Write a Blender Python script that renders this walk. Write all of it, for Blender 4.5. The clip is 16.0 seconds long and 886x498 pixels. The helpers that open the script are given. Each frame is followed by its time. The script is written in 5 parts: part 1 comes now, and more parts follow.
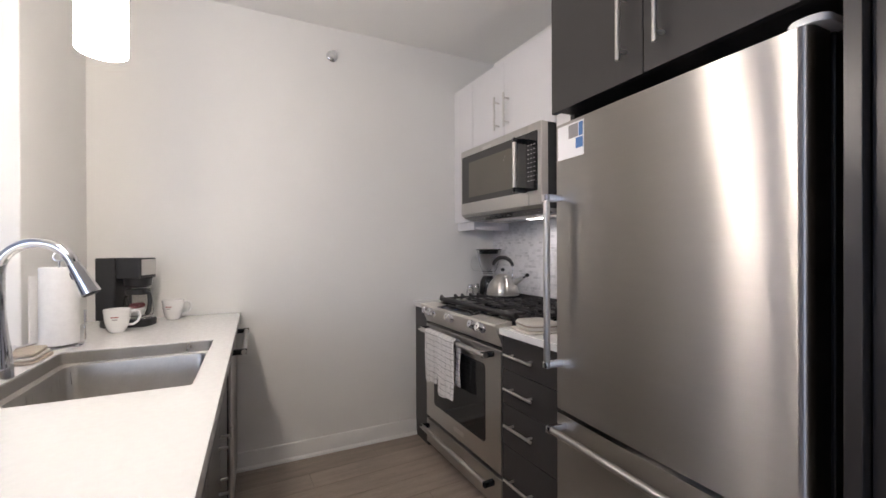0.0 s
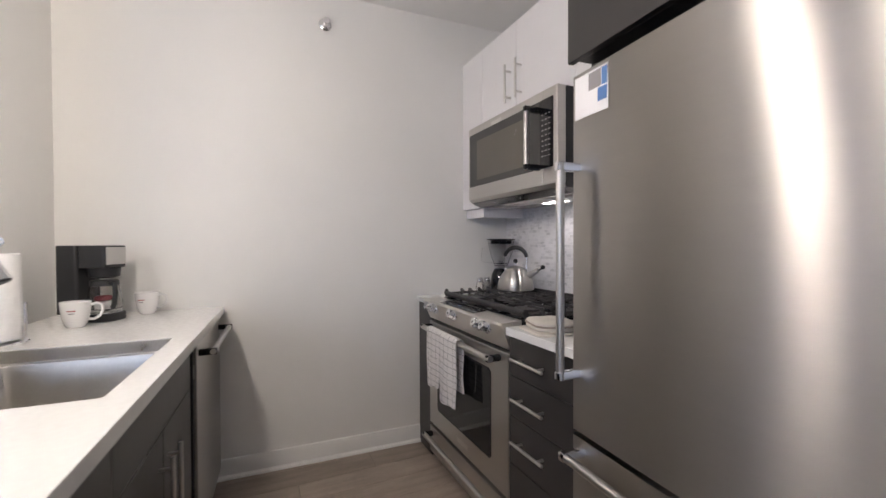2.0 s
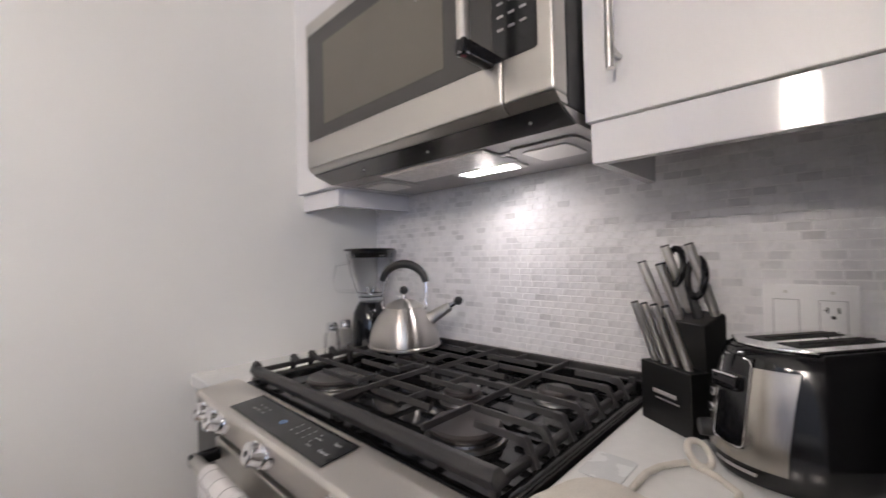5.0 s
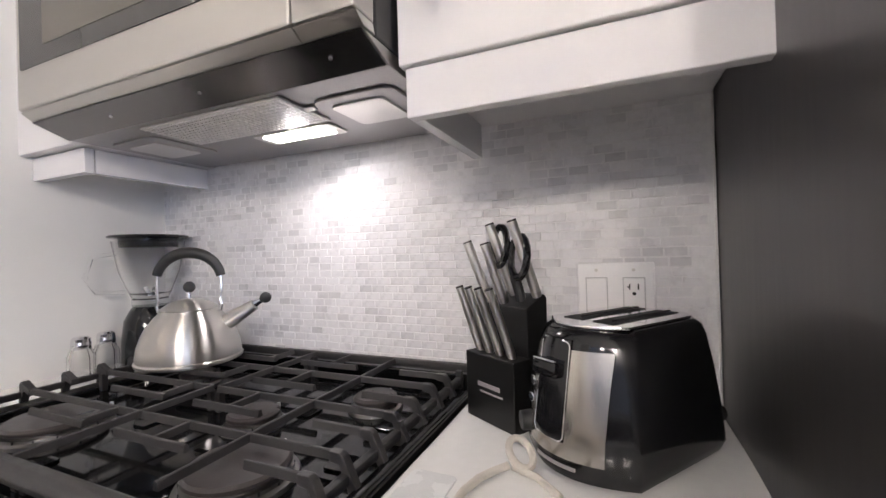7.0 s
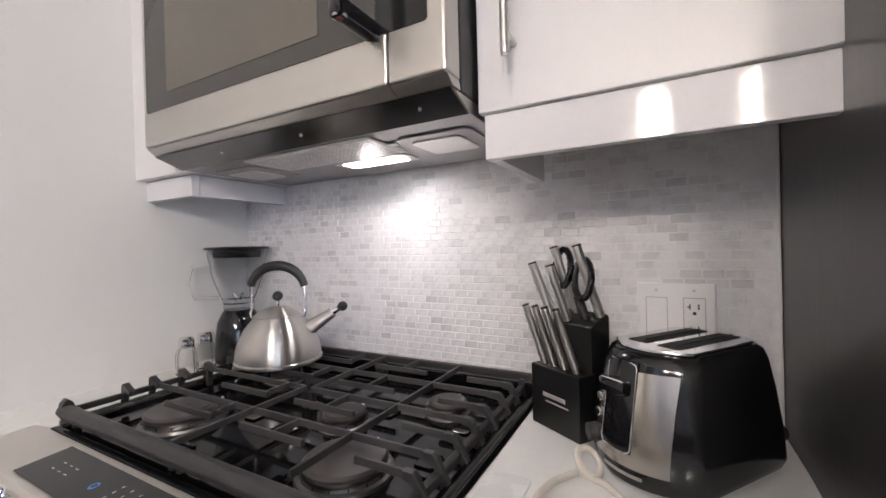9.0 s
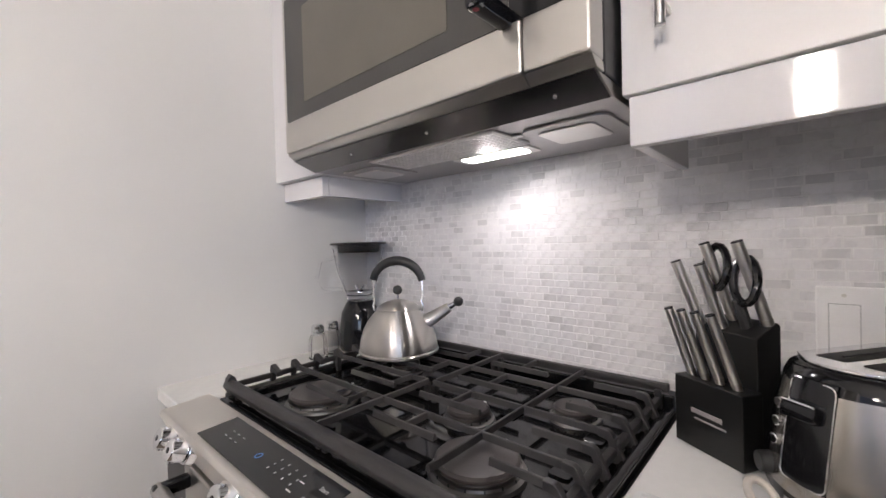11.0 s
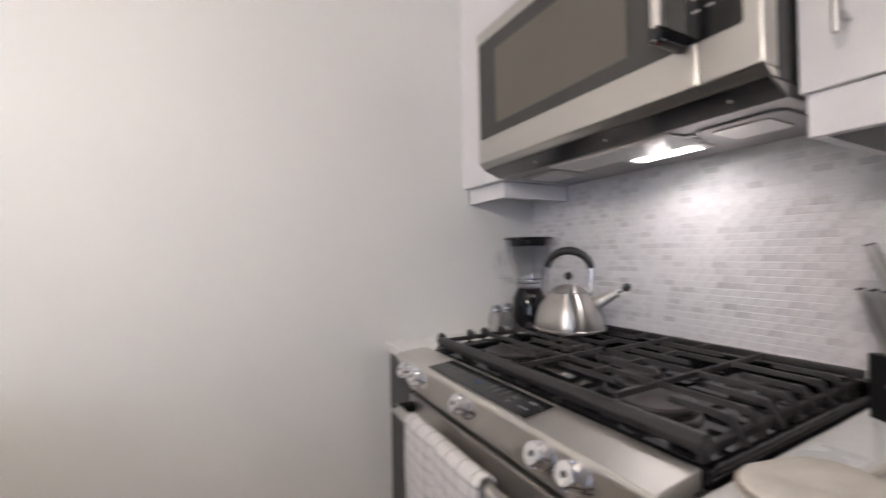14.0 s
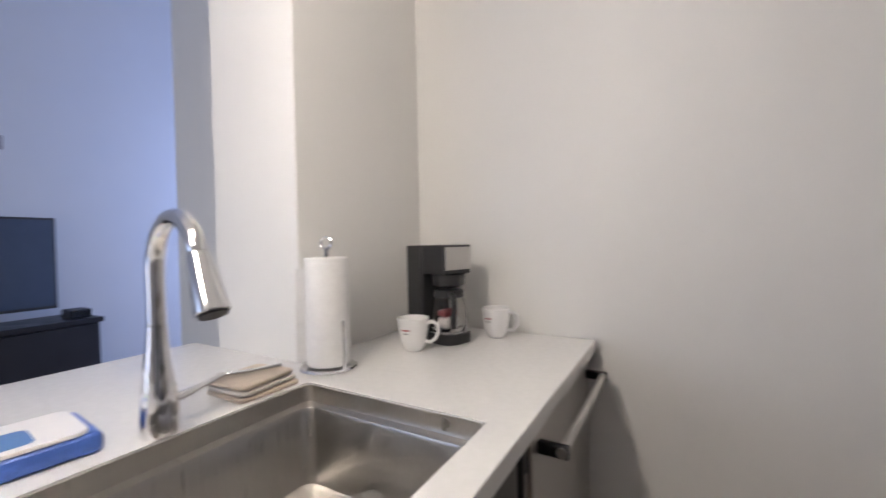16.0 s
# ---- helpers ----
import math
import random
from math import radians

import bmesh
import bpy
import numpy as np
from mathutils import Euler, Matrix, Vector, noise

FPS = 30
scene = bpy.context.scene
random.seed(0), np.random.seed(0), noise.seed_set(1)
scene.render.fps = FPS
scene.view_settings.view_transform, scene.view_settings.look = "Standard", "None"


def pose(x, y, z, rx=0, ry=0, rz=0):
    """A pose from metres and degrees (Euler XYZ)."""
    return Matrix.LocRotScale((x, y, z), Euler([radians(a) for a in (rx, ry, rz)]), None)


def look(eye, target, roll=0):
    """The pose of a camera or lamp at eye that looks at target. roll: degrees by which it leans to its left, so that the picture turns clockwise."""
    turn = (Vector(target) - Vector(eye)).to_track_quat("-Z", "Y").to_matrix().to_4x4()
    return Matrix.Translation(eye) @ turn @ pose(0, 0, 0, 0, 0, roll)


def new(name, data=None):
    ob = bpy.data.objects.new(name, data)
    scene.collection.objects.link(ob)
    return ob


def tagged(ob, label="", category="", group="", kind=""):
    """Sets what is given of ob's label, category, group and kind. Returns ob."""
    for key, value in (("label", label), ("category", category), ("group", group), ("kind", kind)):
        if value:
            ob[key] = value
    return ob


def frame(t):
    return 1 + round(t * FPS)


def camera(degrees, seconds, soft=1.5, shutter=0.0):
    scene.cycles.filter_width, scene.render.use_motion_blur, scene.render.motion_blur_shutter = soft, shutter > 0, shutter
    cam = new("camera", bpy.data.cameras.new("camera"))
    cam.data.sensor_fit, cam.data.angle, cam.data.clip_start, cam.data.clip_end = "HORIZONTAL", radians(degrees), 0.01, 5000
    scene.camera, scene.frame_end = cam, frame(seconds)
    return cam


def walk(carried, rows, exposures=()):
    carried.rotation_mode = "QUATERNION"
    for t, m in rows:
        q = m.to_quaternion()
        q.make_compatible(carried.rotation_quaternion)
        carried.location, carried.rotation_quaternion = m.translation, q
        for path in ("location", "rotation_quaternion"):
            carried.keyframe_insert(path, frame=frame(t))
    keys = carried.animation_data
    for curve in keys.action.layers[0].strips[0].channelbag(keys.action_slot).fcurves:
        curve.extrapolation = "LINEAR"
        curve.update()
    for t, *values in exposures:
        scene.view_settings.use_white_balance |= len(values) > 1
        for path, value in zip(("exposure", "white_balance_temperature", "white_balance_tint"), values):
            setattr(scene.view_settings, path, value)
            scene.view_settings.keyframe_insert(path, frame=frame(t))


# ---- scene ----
cam = camera(95.5, 16.0, 1.5, 0.5)
PATH = [
    (0, (-0.065, 0.053, 1.27), (0.874, 1.818, 1.265), -0.2),
    (0.5, (-0.065, 0.048, 1.251), (0.819, 1.842, 1.241), -0.2),
    (1, (-0.061, 0.051, 1.242), (0.813, 1.849, 1.231), -0.2),
    (1.5, (-0.016, 0.099, 1.234), (0.85, 1.902, 1.216), -0.3),
    (2, (0.143, 0.24, 1.232), (0.984, 2.055, 1.205), -0.2),
    (2.5, (0.29, 0.399, 1.239), (1.023, 2.26, 1.215), -0.2),
    (3, (0.4, 0.654, 1.223), (1.128, 2.516, 1.191), -0.2),
    (3.2, (0.448, 0.75, 1.226), (1.192, 2.607, 1.205), -0.3),
    (5.3, (0.712, 1.267, 1.23), (2.326, 2.447, 1.254), -1.5),
    (5.5, (0.714, 1.275, 1.23), (2.431, 2.301, 1.243), -1.6),
    (6, (0.74, 1.28, 1.228), (2.59, 2.041, 1.236), -1.7),
    (6.5, (0.8, 1.296, 1.222), (2.664, 2.02, 1.232), -1.7),
    (7, (0.873, 1.267, 1.195), (2.714, 2.049, 1.204), -1.7),
    (7.5, (0.9, 1.257, 1.187), (2.673, 2.183, 1.194), -1.7),
    (8, (0.881, 1.243, 1.207), (2.628, 2.218, 1.213), -1.6),
    (8.5, (0.826, 1.261, 1.223), (2.577, 2.226, 1.227), -1.5),
    (9, (0.786, 1.287, 1.245), (2.543, 2.242, 1.233), -1.5),
    (9.5, (0.763, 1.308, 1.244), (2.524, 2.256, 1.233), -1.6),
    (10, (0.75, 1.344, 1.26), (2.463, 2.378, 1.242), -1.6),
    (10.2, (0.748, 1.357, 1.267), (2.411, 2.467, 1.241), -1.6),
    (12.3, (0.823, 1.316, 1.218), (2.178, 2.787, 1.22), -1.5),
    (12.5, (0.82, 1.318, 1.218), (2.167, 2.797, 1.221), -1.5),
    (13, (0.816, 1.313, 1.209), (2.138, 2.813, 1.213), -1.4),
    (13.5, (0.733, 1.294, 1.194), (1.993, 2.847, 1.208), -1.3),
    (14, (0.561, 1.242, 1.21), (1.51, 3.003, 1.228), -1.2),
    (14.5, (0.401, 1.228, 1.222), (0.85, 3.177, 1.24), -1.2),
    (15, (0.285, 1.242, 1.227), (0.232, 3.241, 1.225), -1.2),
    (15.5, (0.211, 1.224, 1.236), (-0.325, 3.151, 1.221), -1.2),
    (16, (0.142, 1.2, 1.239), (-0.764, 2.982, 1.204), -1.2),
]
walk(cam, [(t, look(eye, target, roll)) for t, eye, target, roll in PATH],
     exposures=[(0, 0.56), (2.5, 0.62), (5.5, 1.02), (7.5, 1.36), (8.5, 1.24), (10, 1.12), (13, 1.04), (14, 0.88), (15, 0.62), (16, 0.36)])

# ---- world and lights ----
world = bpy.data.worlds.new("world")
scene.world = world
world.use_nodes = True
wn = world.node_tree.nodes
sky = wn.new("ShaderNodeTexSky")
sky.sky_type, sky.sun_disc, sky.sun_elevation, sky.sun_rotation = "NISHITA", False, radians(35), radians(200)
world.node_tree.links.new(sky.outputs[0], wn["Background"].inputs[0])
wn["Background"].inputs[1].default_value = 0.1


def area_lamp(name, m, sx, sy, watts, colour, spread=180):
    data = bpy.data.lights.new(name, "AREA")
    data.shape, data.size, data.size_y, data.energy, data.color = "RECTANGLE", sx, sy, watts, colour
    data.spread = radians(spread)
    ob = new(name, data)
    ob.matrix_world = m
    return ob


WARM = (1.0, 0.872, 0.79)
# living room daylight, an unseen ceiling fill lamp added behind the walk, the hood lamp
area_lamp("window_daylight", look((-2.6, -1.90, 1.4), (-2.6, 2.0, 1.2)), 2.0, 1.9, 20, (0.50, 0.64, 1.0))
# this one is added at an unseen window to brighten the television wall
area_lamp("window_daylight", look((-2.95, 5.10, 1.6), (-3.3, 2.0, 1.4)), 1.7, 2.2, 56, (0.41, 0.53, 1.0))
data = bpy.data.lights.new("ceiling_fill_lamp", "AREA")
data.shape, data.size, data.energy, data.color = "DISK", 0.16, 24, WARM
lamp = new("ceiling_fill_lamp", data)
lamp.matrix_world = pose(-0.3, -0.9, 2.63)
area_lamp("hood_lamp", look((1.512, 1.848, 1.4345), (1.40, 1.70, 0.9)), 0.045, 0.15, 0.52, (1.0, 0.92, 0.94))
PENDANT_GLOW = 45.0


# ---- materials ----
def material(name, col, rough=0.5, metal=0.0, var=0.05, scale=8.0, bump=0.0, bscale=300.0, stretch=(1, 1, 1),
             aniso=0.0, coat=0.0, piece=0.0, rvar=0.06, spec=0.5):
    m = bpy.data.materials.new(name)
    m.use_nodes = True
    nt = m.node_tree
    b = nt.nodes["Principled BSDF"]
    tc = nt.nodes.new("ShaderNodeTexCoord")
    mp = nt.nodes.new("ShaderNodeMapping")
    mp.inputs["Scale"].default_value = stretch
    nt.links.new(tc.outputs["Object"], mp.inputs[0])
    n1 = nt.nodes.new("ShaderNodeTexNoise")
    n1.inputs["Scale"].default_value, n1.inputs["Detail"].default_value = scale, 6
    n2 = nt.nodes.new("ShaderNodeTexNoise")
    n2.inputs["Scale"].default_value, n2.inputs["Detail"].default_value = bscale, 3
    for n in (n1, n2):
        nt.links.new(mp.outputs[0], n.inputs["Vector"])
    ramp = nt.nodes.new("ShaderNodeMapRange")
    ramp.inputs[1].default_value, ramp.inputs[2].default_value = 0.3, 0.7
    ramp.inputs[3].default_value, ramp.inputs[4].default_value = 1 - var, 1 + var
    nt.links.new(n1.outputs[0], ramp.inputs[0])
    value = ramp.outputs[0]
    fine = nt.nodes.new("ShaderNodeMapRange")
    fine.inputs[1].default_value, fine.inputs[2].default_value = 0.3, 0.7
    fine.inputs[3].default_value, fine.inputs[4].default_value = 1 - var * 0.6, 1 + var * 0.6
    nt.links.new(n2.outputs[0], fine.inputs[0])
    mul = nt.nodes.new("ShaderNodeMath")
    mul.operation = "MULTIPLY"
    nt.links.new(value, mul.inputs[0]), nt.links.new(fine.outputs[0], mul.inputs[1])
    value = mul.outputs[0]
    if piece:
        info = nt.nodes.new("ShaderNodeObjectInfo")
        geo = nt.nodes.new("ShaderNodeNewGeometry")
        add = nt.nodes.new("ShaderNodeMath")
        add.operation = "ADD"
        nt.links.new(info.outputs["Random"], add.inputs[0]), nt.links.new(geo.outputs["Random Per Island"], add.inputs[1])
        frac = nt.nodes.new("ShaderNodeMath")
        frac.operation = "FRACT"
        nt.links.new(add.outputs[0], frac.inputs[0])
        power = nt.nodes.new("ShaderNodeMath")
        power.operation = "POWER"
        nt.links.new(frac.outputs[0], power.inputs[0])
        power.inputs[1].default_value = 3.5
        pr = nt.nodes.new("ShaderNodeMapRange")
        pr.inputs[3].default_value, pr.inputs[4].default_value = 1.0, 1.0 - piece
        nt.links.new(power.outputs[0], pr.inputs[0])
        m2 = nt.nodes.new("ShaderNodeMath")
        m2.operation = "MULTIPLY"
        nt.links.new(value, m2.inputs[0]), nt.links.new(pr.outputs[0], m2.inputs[1])
        value = m2.outputs[0]
    vm = nt.nodes.new("ShaderNodeVectorMath")
    vm.operation = "SCALE"
    vm.inputs[0].default_value = col
    nt.links.new(value, vm.inputs["Scale"])
    nt.links.new(vm.outputs[0], b.inputs["Base Color"])
    rr = nt.nodes.new("ShaderNodeMapRange")
    rr.inputs[1].default_value, rr.inputs[2].default_value = 0.3, 0.7
    rr.inputs[3].default_value, rr.inputs[4].default_value = max(0.02, rough - rvar), min(1, rough + rvar)
    nt.links.new(n1.outputs[0], rr.inputs[0])
    nt.links.new(rr.outputs[0], b.inputs["Roughness"])
    b.inputs["Metallic"].default_value = metal
    b.inputs["Coat Weight"].default_value = coat
    b.inputs["Coat Roughness"].default_value = 0.08
    b.inputs["Specular IOR Level"].default_value = spec
    if aniso:
        b.inputs["Anisotropic"].default_value = aniso
        b.inputs["Anisotropic Rotation"].default_value = 0.25
        tg = nt.nodes.new("ShaderNodeTangent")
        tg.direction_type, tg.axis = "RADIAL", "Z"
        nt.links.new(tg.outputs[0], b.inputs["Tangent"])
    if bump:
        bp = nt.nodes.new("ShaderNodeBump")
        bp.inputs["Strength"].default_value, bp.inputs["Distance"].default_value = bump, 0.002
        nt.links.new(n2.outputs[0], bp.inputs["Height"])
        nt.links.new(bp.outputs[0], b.inputs["Normal"])
    return m


def glass_material(name, col=(1, 1, 1), rough=0.02, ior=1.45):
    m = bpy.data.materials.new(name)
    m.use_nodes = True
    b = m.node_tree.nodes["Principled BSDF"]
    b.inputs["Base Color"].default_value = (*col, 1)
    b.inputs["Roughness"].default_value = rough
    b.inputs["Transmission Weight"].default_value = 1.0
    b.inputs["IOR"].default_value = ior
    return m


def glow_material(name, col, strength):
    m = bpy.data.materials.new(name)
    m.use_nodes = True
    b = m.node_tree.nodes["Principled BSDF"]
    b.inputs["Base Color"].default_value = (0.85, 0.85, 0.82, 1)
    b.inputs["Emission Color"].default_value = (*col, 1)
    b.inputs["Emission Strength"].default_value = strength
    return m


WALL = material("wall_paint", (0.80, 0.79, 0.765), 0.62, var=0.012, scale=3, bump=0.08, bscale=420)
CEIL = material("ceiling_paint", (0.82, 0.815, 0.80), 0.8, var=0.012, scale=3, bump=0.08, bscale=350)
TRIM = material("trim_paint", (0.78, 0.77, 0.75), 0.35, var=0.02, scale=6)
BLUEWALL = material("living_room_paint", (0.66, 0.66, 0.66), 0.6, var=0.015, scale=3, bump=0.06, bscale=400)
WOODFLOOR = material("plank_floor", (0.30, 0.245, 0.205), 0.42, var=0.17, scale=4, bump=0.06, bscale=40, stretch=(1.0, 7, 1), piece=0.22)
JOINT = material("plank_joint", (0.11, 0.09, 0.075), 0.8)
QUARTZ = material("white_quartz", (0.80, 0.795, 0.78), 0.16, var=0.02, scale=60, bscale=500)
SATINWHITE = material("satin_white_lacquer", (0.80, 0.785, 0.79), 0.36, var=0.012, scale=5)
TOASTERSTEEL = material("toaster_steel", (0.48, 0.455, 0.42), 0.24, 1.0, var=0.02, scale=6, bscale=300, stretch=(1, 12, 1), rvar=0.02)
BLOCKBLACK = material("black_painted_wood", (0.006, 0.006, 0.006), 0.42, 0.0, var=0.02, scale=8, bump=0.05, bscale=60, stretch=(1, 1, 8))
FROSTED = material("frosted_plastic", (0.70, 0.71, 0.71), 0.25, var=0.04, scale=30)
PANELSTEEL = material("control_panel_steel", (0.72, 0.69, 0.65), 0.48, 1.0, var=0.02, scale=8, bscale=300, stretch=(1, 6, 1))
GLOSSWHITE = material("gloss_white_lacquer", (0.80, 0.785, 0.80), 0.06, var=0.012, scale=5, coat=0.3, rvar=0.02)
DARKWOOD = material("dark_espresso_laminate", (0.034, 0.031, 0.030), 0.34, var=0.03, scale=9, bscale=120, bump=0.01, stretch=(14, 14, 1), rvar=0.015)
STEEL = material("brushed_steel", (0.44, 0.42, 0.395), 0.33, 1.0, var=0.012, scale=4, bscale=300, stretch=(1, 1, 12), aniso=1.0, bump=0.0, rvar=0.0)
STEELSIDE = material("brushed_steel_trim", (0.58, 0.56, 0.53), 0.36, 1.0, var=0.012, scale=6, bscale=300, stretch=(1, 1, 12), rvar=0.012)
SINKSTEEL = material("sink_steel", (0.55, 0.53, 0.50), 0.33, 1.0, var=0.05, scale=5, bump=0.04, bscale=50, stretch=(2, 60, 2))
KETTLESTEEL = material("kettle_steel", (0.60, 0.575, 0.545), 0.31, 1.0, var=0.015, scale=5, aniso=1.0, bscale=200, stretch=(1, 1, 12), rvar=0.015)
CHROME = material("chrome", (0.78, 0.78, 0.79), 0.07, 1.0, var=0.02, rvar=0.03)
NICKEL = material("satin_nickel", (0.70, 0.68, 0.65), 0.33, 1.0, var=0.03)
BLACKGLOSS = material("black_gloss_plastic", (0.008, 0.008, 0.009), 0.12, var=0.1, scale=12)
BLACKMATT = material("black_matt_plastic", (0.02, 0.02, 0.021), 0.45, var=0.12, scale=30, bump=0.05)
CASTIRON = material("cast_iron", (0.030, 0.028, 0.0285), 0.46, var=0.15, scale=40, bump=0.25, bscale=700)
BURNERCAP = material("burner_cap", (0.052, 0.045, 0.044), 0.33, var=0.12, scale=30, bump=0.1)
ENAMEL = material("black_enamel", (0.006, 0.006, 0.0065), 0.07, var=0.1, scale=20, rvar=0.03, spec=0.35)
DARKGLASS = material("dark_oven_glass", (0.012, 0.012, 0.012), 0.05, var=0.05)
MWGLASS = material("microwave_glass", (0.125, 0.113, 0.092), 0.22, var=0.03)
MWBORDER = material("microwave_glass_border", (0.055, 0.052, 0.048), 0.15, var=0.05)
TILE = material("marble_mosaic", (0.80, 0.787, 0.803), 0.30, var=0.04, scale=28, bscale=160, piece=0.25)
GROUT = material("grout", (0.80, 0.79, 0.795), 0.85, var=0.05, scale=60)
WHITEPLASTIC = material("white_plastic", (0.89, 0.88, 0.885), 0.35, var=0.02)
MUGWHITE = material("white_ceramic", (0.80, 0.79, 0.78), 0.15, var=0.01)
PAPER = material("paper_towel_paper", (0.82, 0.81, 0.80), 0.9, var=0.03, scale=40, bump=0.3, bscale=140)
CREAM = material("cream_cotton", (0.62, 0.58, 0.52), 0.9, var=0.06, scale=25, bump=0.4, bscale=400)
BEIGECLOTH = material("beige_dishcloth", (0.55, 0.47, 0.38), 0.9, var=0.1, scale=25, bump=0.4, bscale=400)
BROWNEDGE = material("taupe_piping", (0.32, 0.27, 0.23), 0.9, var=0.08, scale=40)
GREYINK = material("grey_ink", (0.30, 0.28, 0.28), 0.6)
SEAMSHADE = material("plate_seam_shade", (0.50, 0.49, 0.50), 0.6)
REDINK = material("red_ink", (0.35, 0.08, 0.09), 0.6)
WHITEINK = material("white_ink", (0.5, 0.5, 0.5), 0.5)
BLUEPACK = material("blue_packet", (0.06, 0.14, 0.50), 0.35, var=0.15, scale=20)
GREENPACK = material("green_packet", (0.20, 0.55, 0.10), 0.4, var=0.1)
BLUEINK = material("blue_ink", (0.10, 0.22, 0.50), 0.5)
GRILLE = material("mesh_filter_metal", (0.85, 0.83, 0.81), 0.4, 1.0, var=0.1, scale=60)
BURNERALU = material("burner_aluminium", (0.26, 0.25, 0.24), 0.34, 1.0, var=0.08, scale=20)
SLOTSHADE = material("slot_shade", (0.003, 0.003, 0.003), 0.6)
HOODDARK = material("hood_vent_dark_steel", (0.20, 0.19, 0.185), 0.22, 1.0, var=0.04, scale=8)
HOODGREY = material("hood_underside_steel", (0.36, 0.345, 0.335), 0.36, 1.0, var=0.05, scale=10)
CLEAR = glass_material("clear_glass", (1, 1, 1), 0.01, 1.33)
CLEARPLASTIC = glass_material("clear_plastic", (0.985, 0.985, 0.985), 0.02, 1.22)
SMOKEGLASS = glass_material("carafe_glass", (0.95, 0.94, 0.93), 0.03, 1.3)
FILM = material("clear_plastic_film", (0.85, 0.85, 0.85), 0.12, var=0.02)
FILM.node_tree.nodes["Principled BSDF"].inputs["Alpha"].default_value = 0.16
PENDANTGLASS = glow_material("lit_opal_glass", (1.0, 0.892, 0.812), PENDANT_GLOW)
LAMPGLOW = glow_material("lit_lamp_lens", (1.0, 0.96, 0.95), 6.0)
CONSOLE = material("black_brown_console", (0.02, 0.018, 0.02), 0.4, var=0.15)
# the blue in the base colour stands for daylight reflected on the screen
TVSCREEN = material("tv_screen_blue_sheen", (0.06, 0.08, 0.12), 0.2, var=0.05)


# ---- building helpers ----
OFF = {}
TURNED = [Matrix.Identity(4)]


def swing(x, y, degrees):
    """Turn what is built next round the upright axis through (x, y)."""
    TURNED[0] = pose(x, y, 0, 0, 0, degrees) @ pose(-x, -y, 0)


def root(ob):
    while ob.parent:
        ob = ob.parent
    return ob


def thing(name, label, category, at=(0, 0, 0), group="", rz=None, kind=""):
    """An empty at the base of a thing. Without rz its parts are given in the room's coordinates, with rz in its own."""
    ob = new(name)
    ob.empty_display_size = 0.05
    ob.matrix_basis = pose(*at, 0, 0, rz or 0)
    OFF[ob] = Matrix.Translation(-Vector(at)) @ TURNED[0] if rz is None else Matrix.Identity(4)
    return tagged(ob, label, category, group, kind)


def mesh_of(name, bm, mat, smooth=30):
    me = bpy.data.meshes.new(name)
    bmesh.ops.recalc_face_normals(bm, faces=bm.faces)
    for f in bm.faces:
        f.smooth = True
    lim = radians(smooth)
    for e in bm.edges:
        if len(e.link_faces) != 2:
            e.smooth = False
            continue
        angle, areas = e.calc_face_angle(0), sorted(f.calc_area() for f in e.link_faces)
        # a narrow bevel must not bend the shading of the broad face beside it
        e.smooth = angle < lim and not (smooth <= 30 and angle > 0.2 and areas[1] > 8 * areas[0])
    bm.to_mesh(me)
    bm.free()
    me.materials.append(mat)
    return me


def part(name, bm, mat, parent, label="", smooth=30):
    bm.transform(OFF.get(root(parent), Matrix.Identity(4)))
    ob = new(name, mesh_of(name, bm, mat, smooth))
    ob.parent = parent
    return tagged(ob, label)


def solo(name, bm, mat, label="", category="", kind="", group="", smooth=30):
    bm.transform(TURNED[0])
    return tagged(new(name, mesh_of(name, bm, mat, smooth)), label, category, group, kind)


def box(x0, y0, z0, x1, y1, z1, bev=0.002, bm=None, seg=2, m=None):
    own = bmesh.new()
    bmesh.ops.create_cube(own, size=1)
    c = Vector(((x0 + x1) / 2, (y0 + y1) / 2, (z0 + z1) / 2))
    own.transform(Matrix.Translation(c) @ Matrix.Diagonal((abs(x1 - x0), abs(y1 - y0), abs(z1 - z0), 1)))
    bev = min(bev, 0.45 * min(abs(x1 - x0), abs(y1 - y0), abs(z1 - z0)))
    if bev > 0:
        bmesh.ops.bevel(own, geom=own.edges[:], offset=bev, segments=seg, affect="EDGES", profile=0.5)
    if m is not None:
        own.transform(m)
    return join(bm, own)


def join(bm, own):
    if bm is None:
        return own
    me = bpy.data.meshes.new("tmp")
    own.to_mesh(me)
    own.free()
    bm.from_mesh(me)
    bpy.data.meshes.remove(me)
    return bm


def cyl(p, q, r, r2=None, n=24, bm=None, bev=0.0):
    """A round bar from p to q."""
    p, q = Vector(p), Vector(q)
    own = bmesh.new()
    bmesh.ops.create_cone(own, cap_ends=True, segments=n, radius1=r, radius2=r if r2 is None else r2, depth=(q - p).length)
    if bev:
        rim = [e for e in own.edges if abs(e.verts[0].co.z - e.verts[1].co.z) < 1e-6]
        bmesh.ops.bevel(own, geom=rim, offset=bev, segments=2, affect="EDGES", profile=0.5)
    own.transform(Matrix.Translation((p + q) / 2) @ (q - p).to_track_quat("Z", "Y").to_matrix().to_4x4())
    return join(bm, own)


def ball(c, r, bm=None, squash=1.0, n=20):
    own = bmesh.new()
    bmesh.ops.create_uvsphere(own, u_segments=n, v_segments=n // 2, radius=r)
    own.transform(Matrix.Translation(c) @ Matrix.Diagonal((1, 1, squash, 1)))
    return join(bm, own)


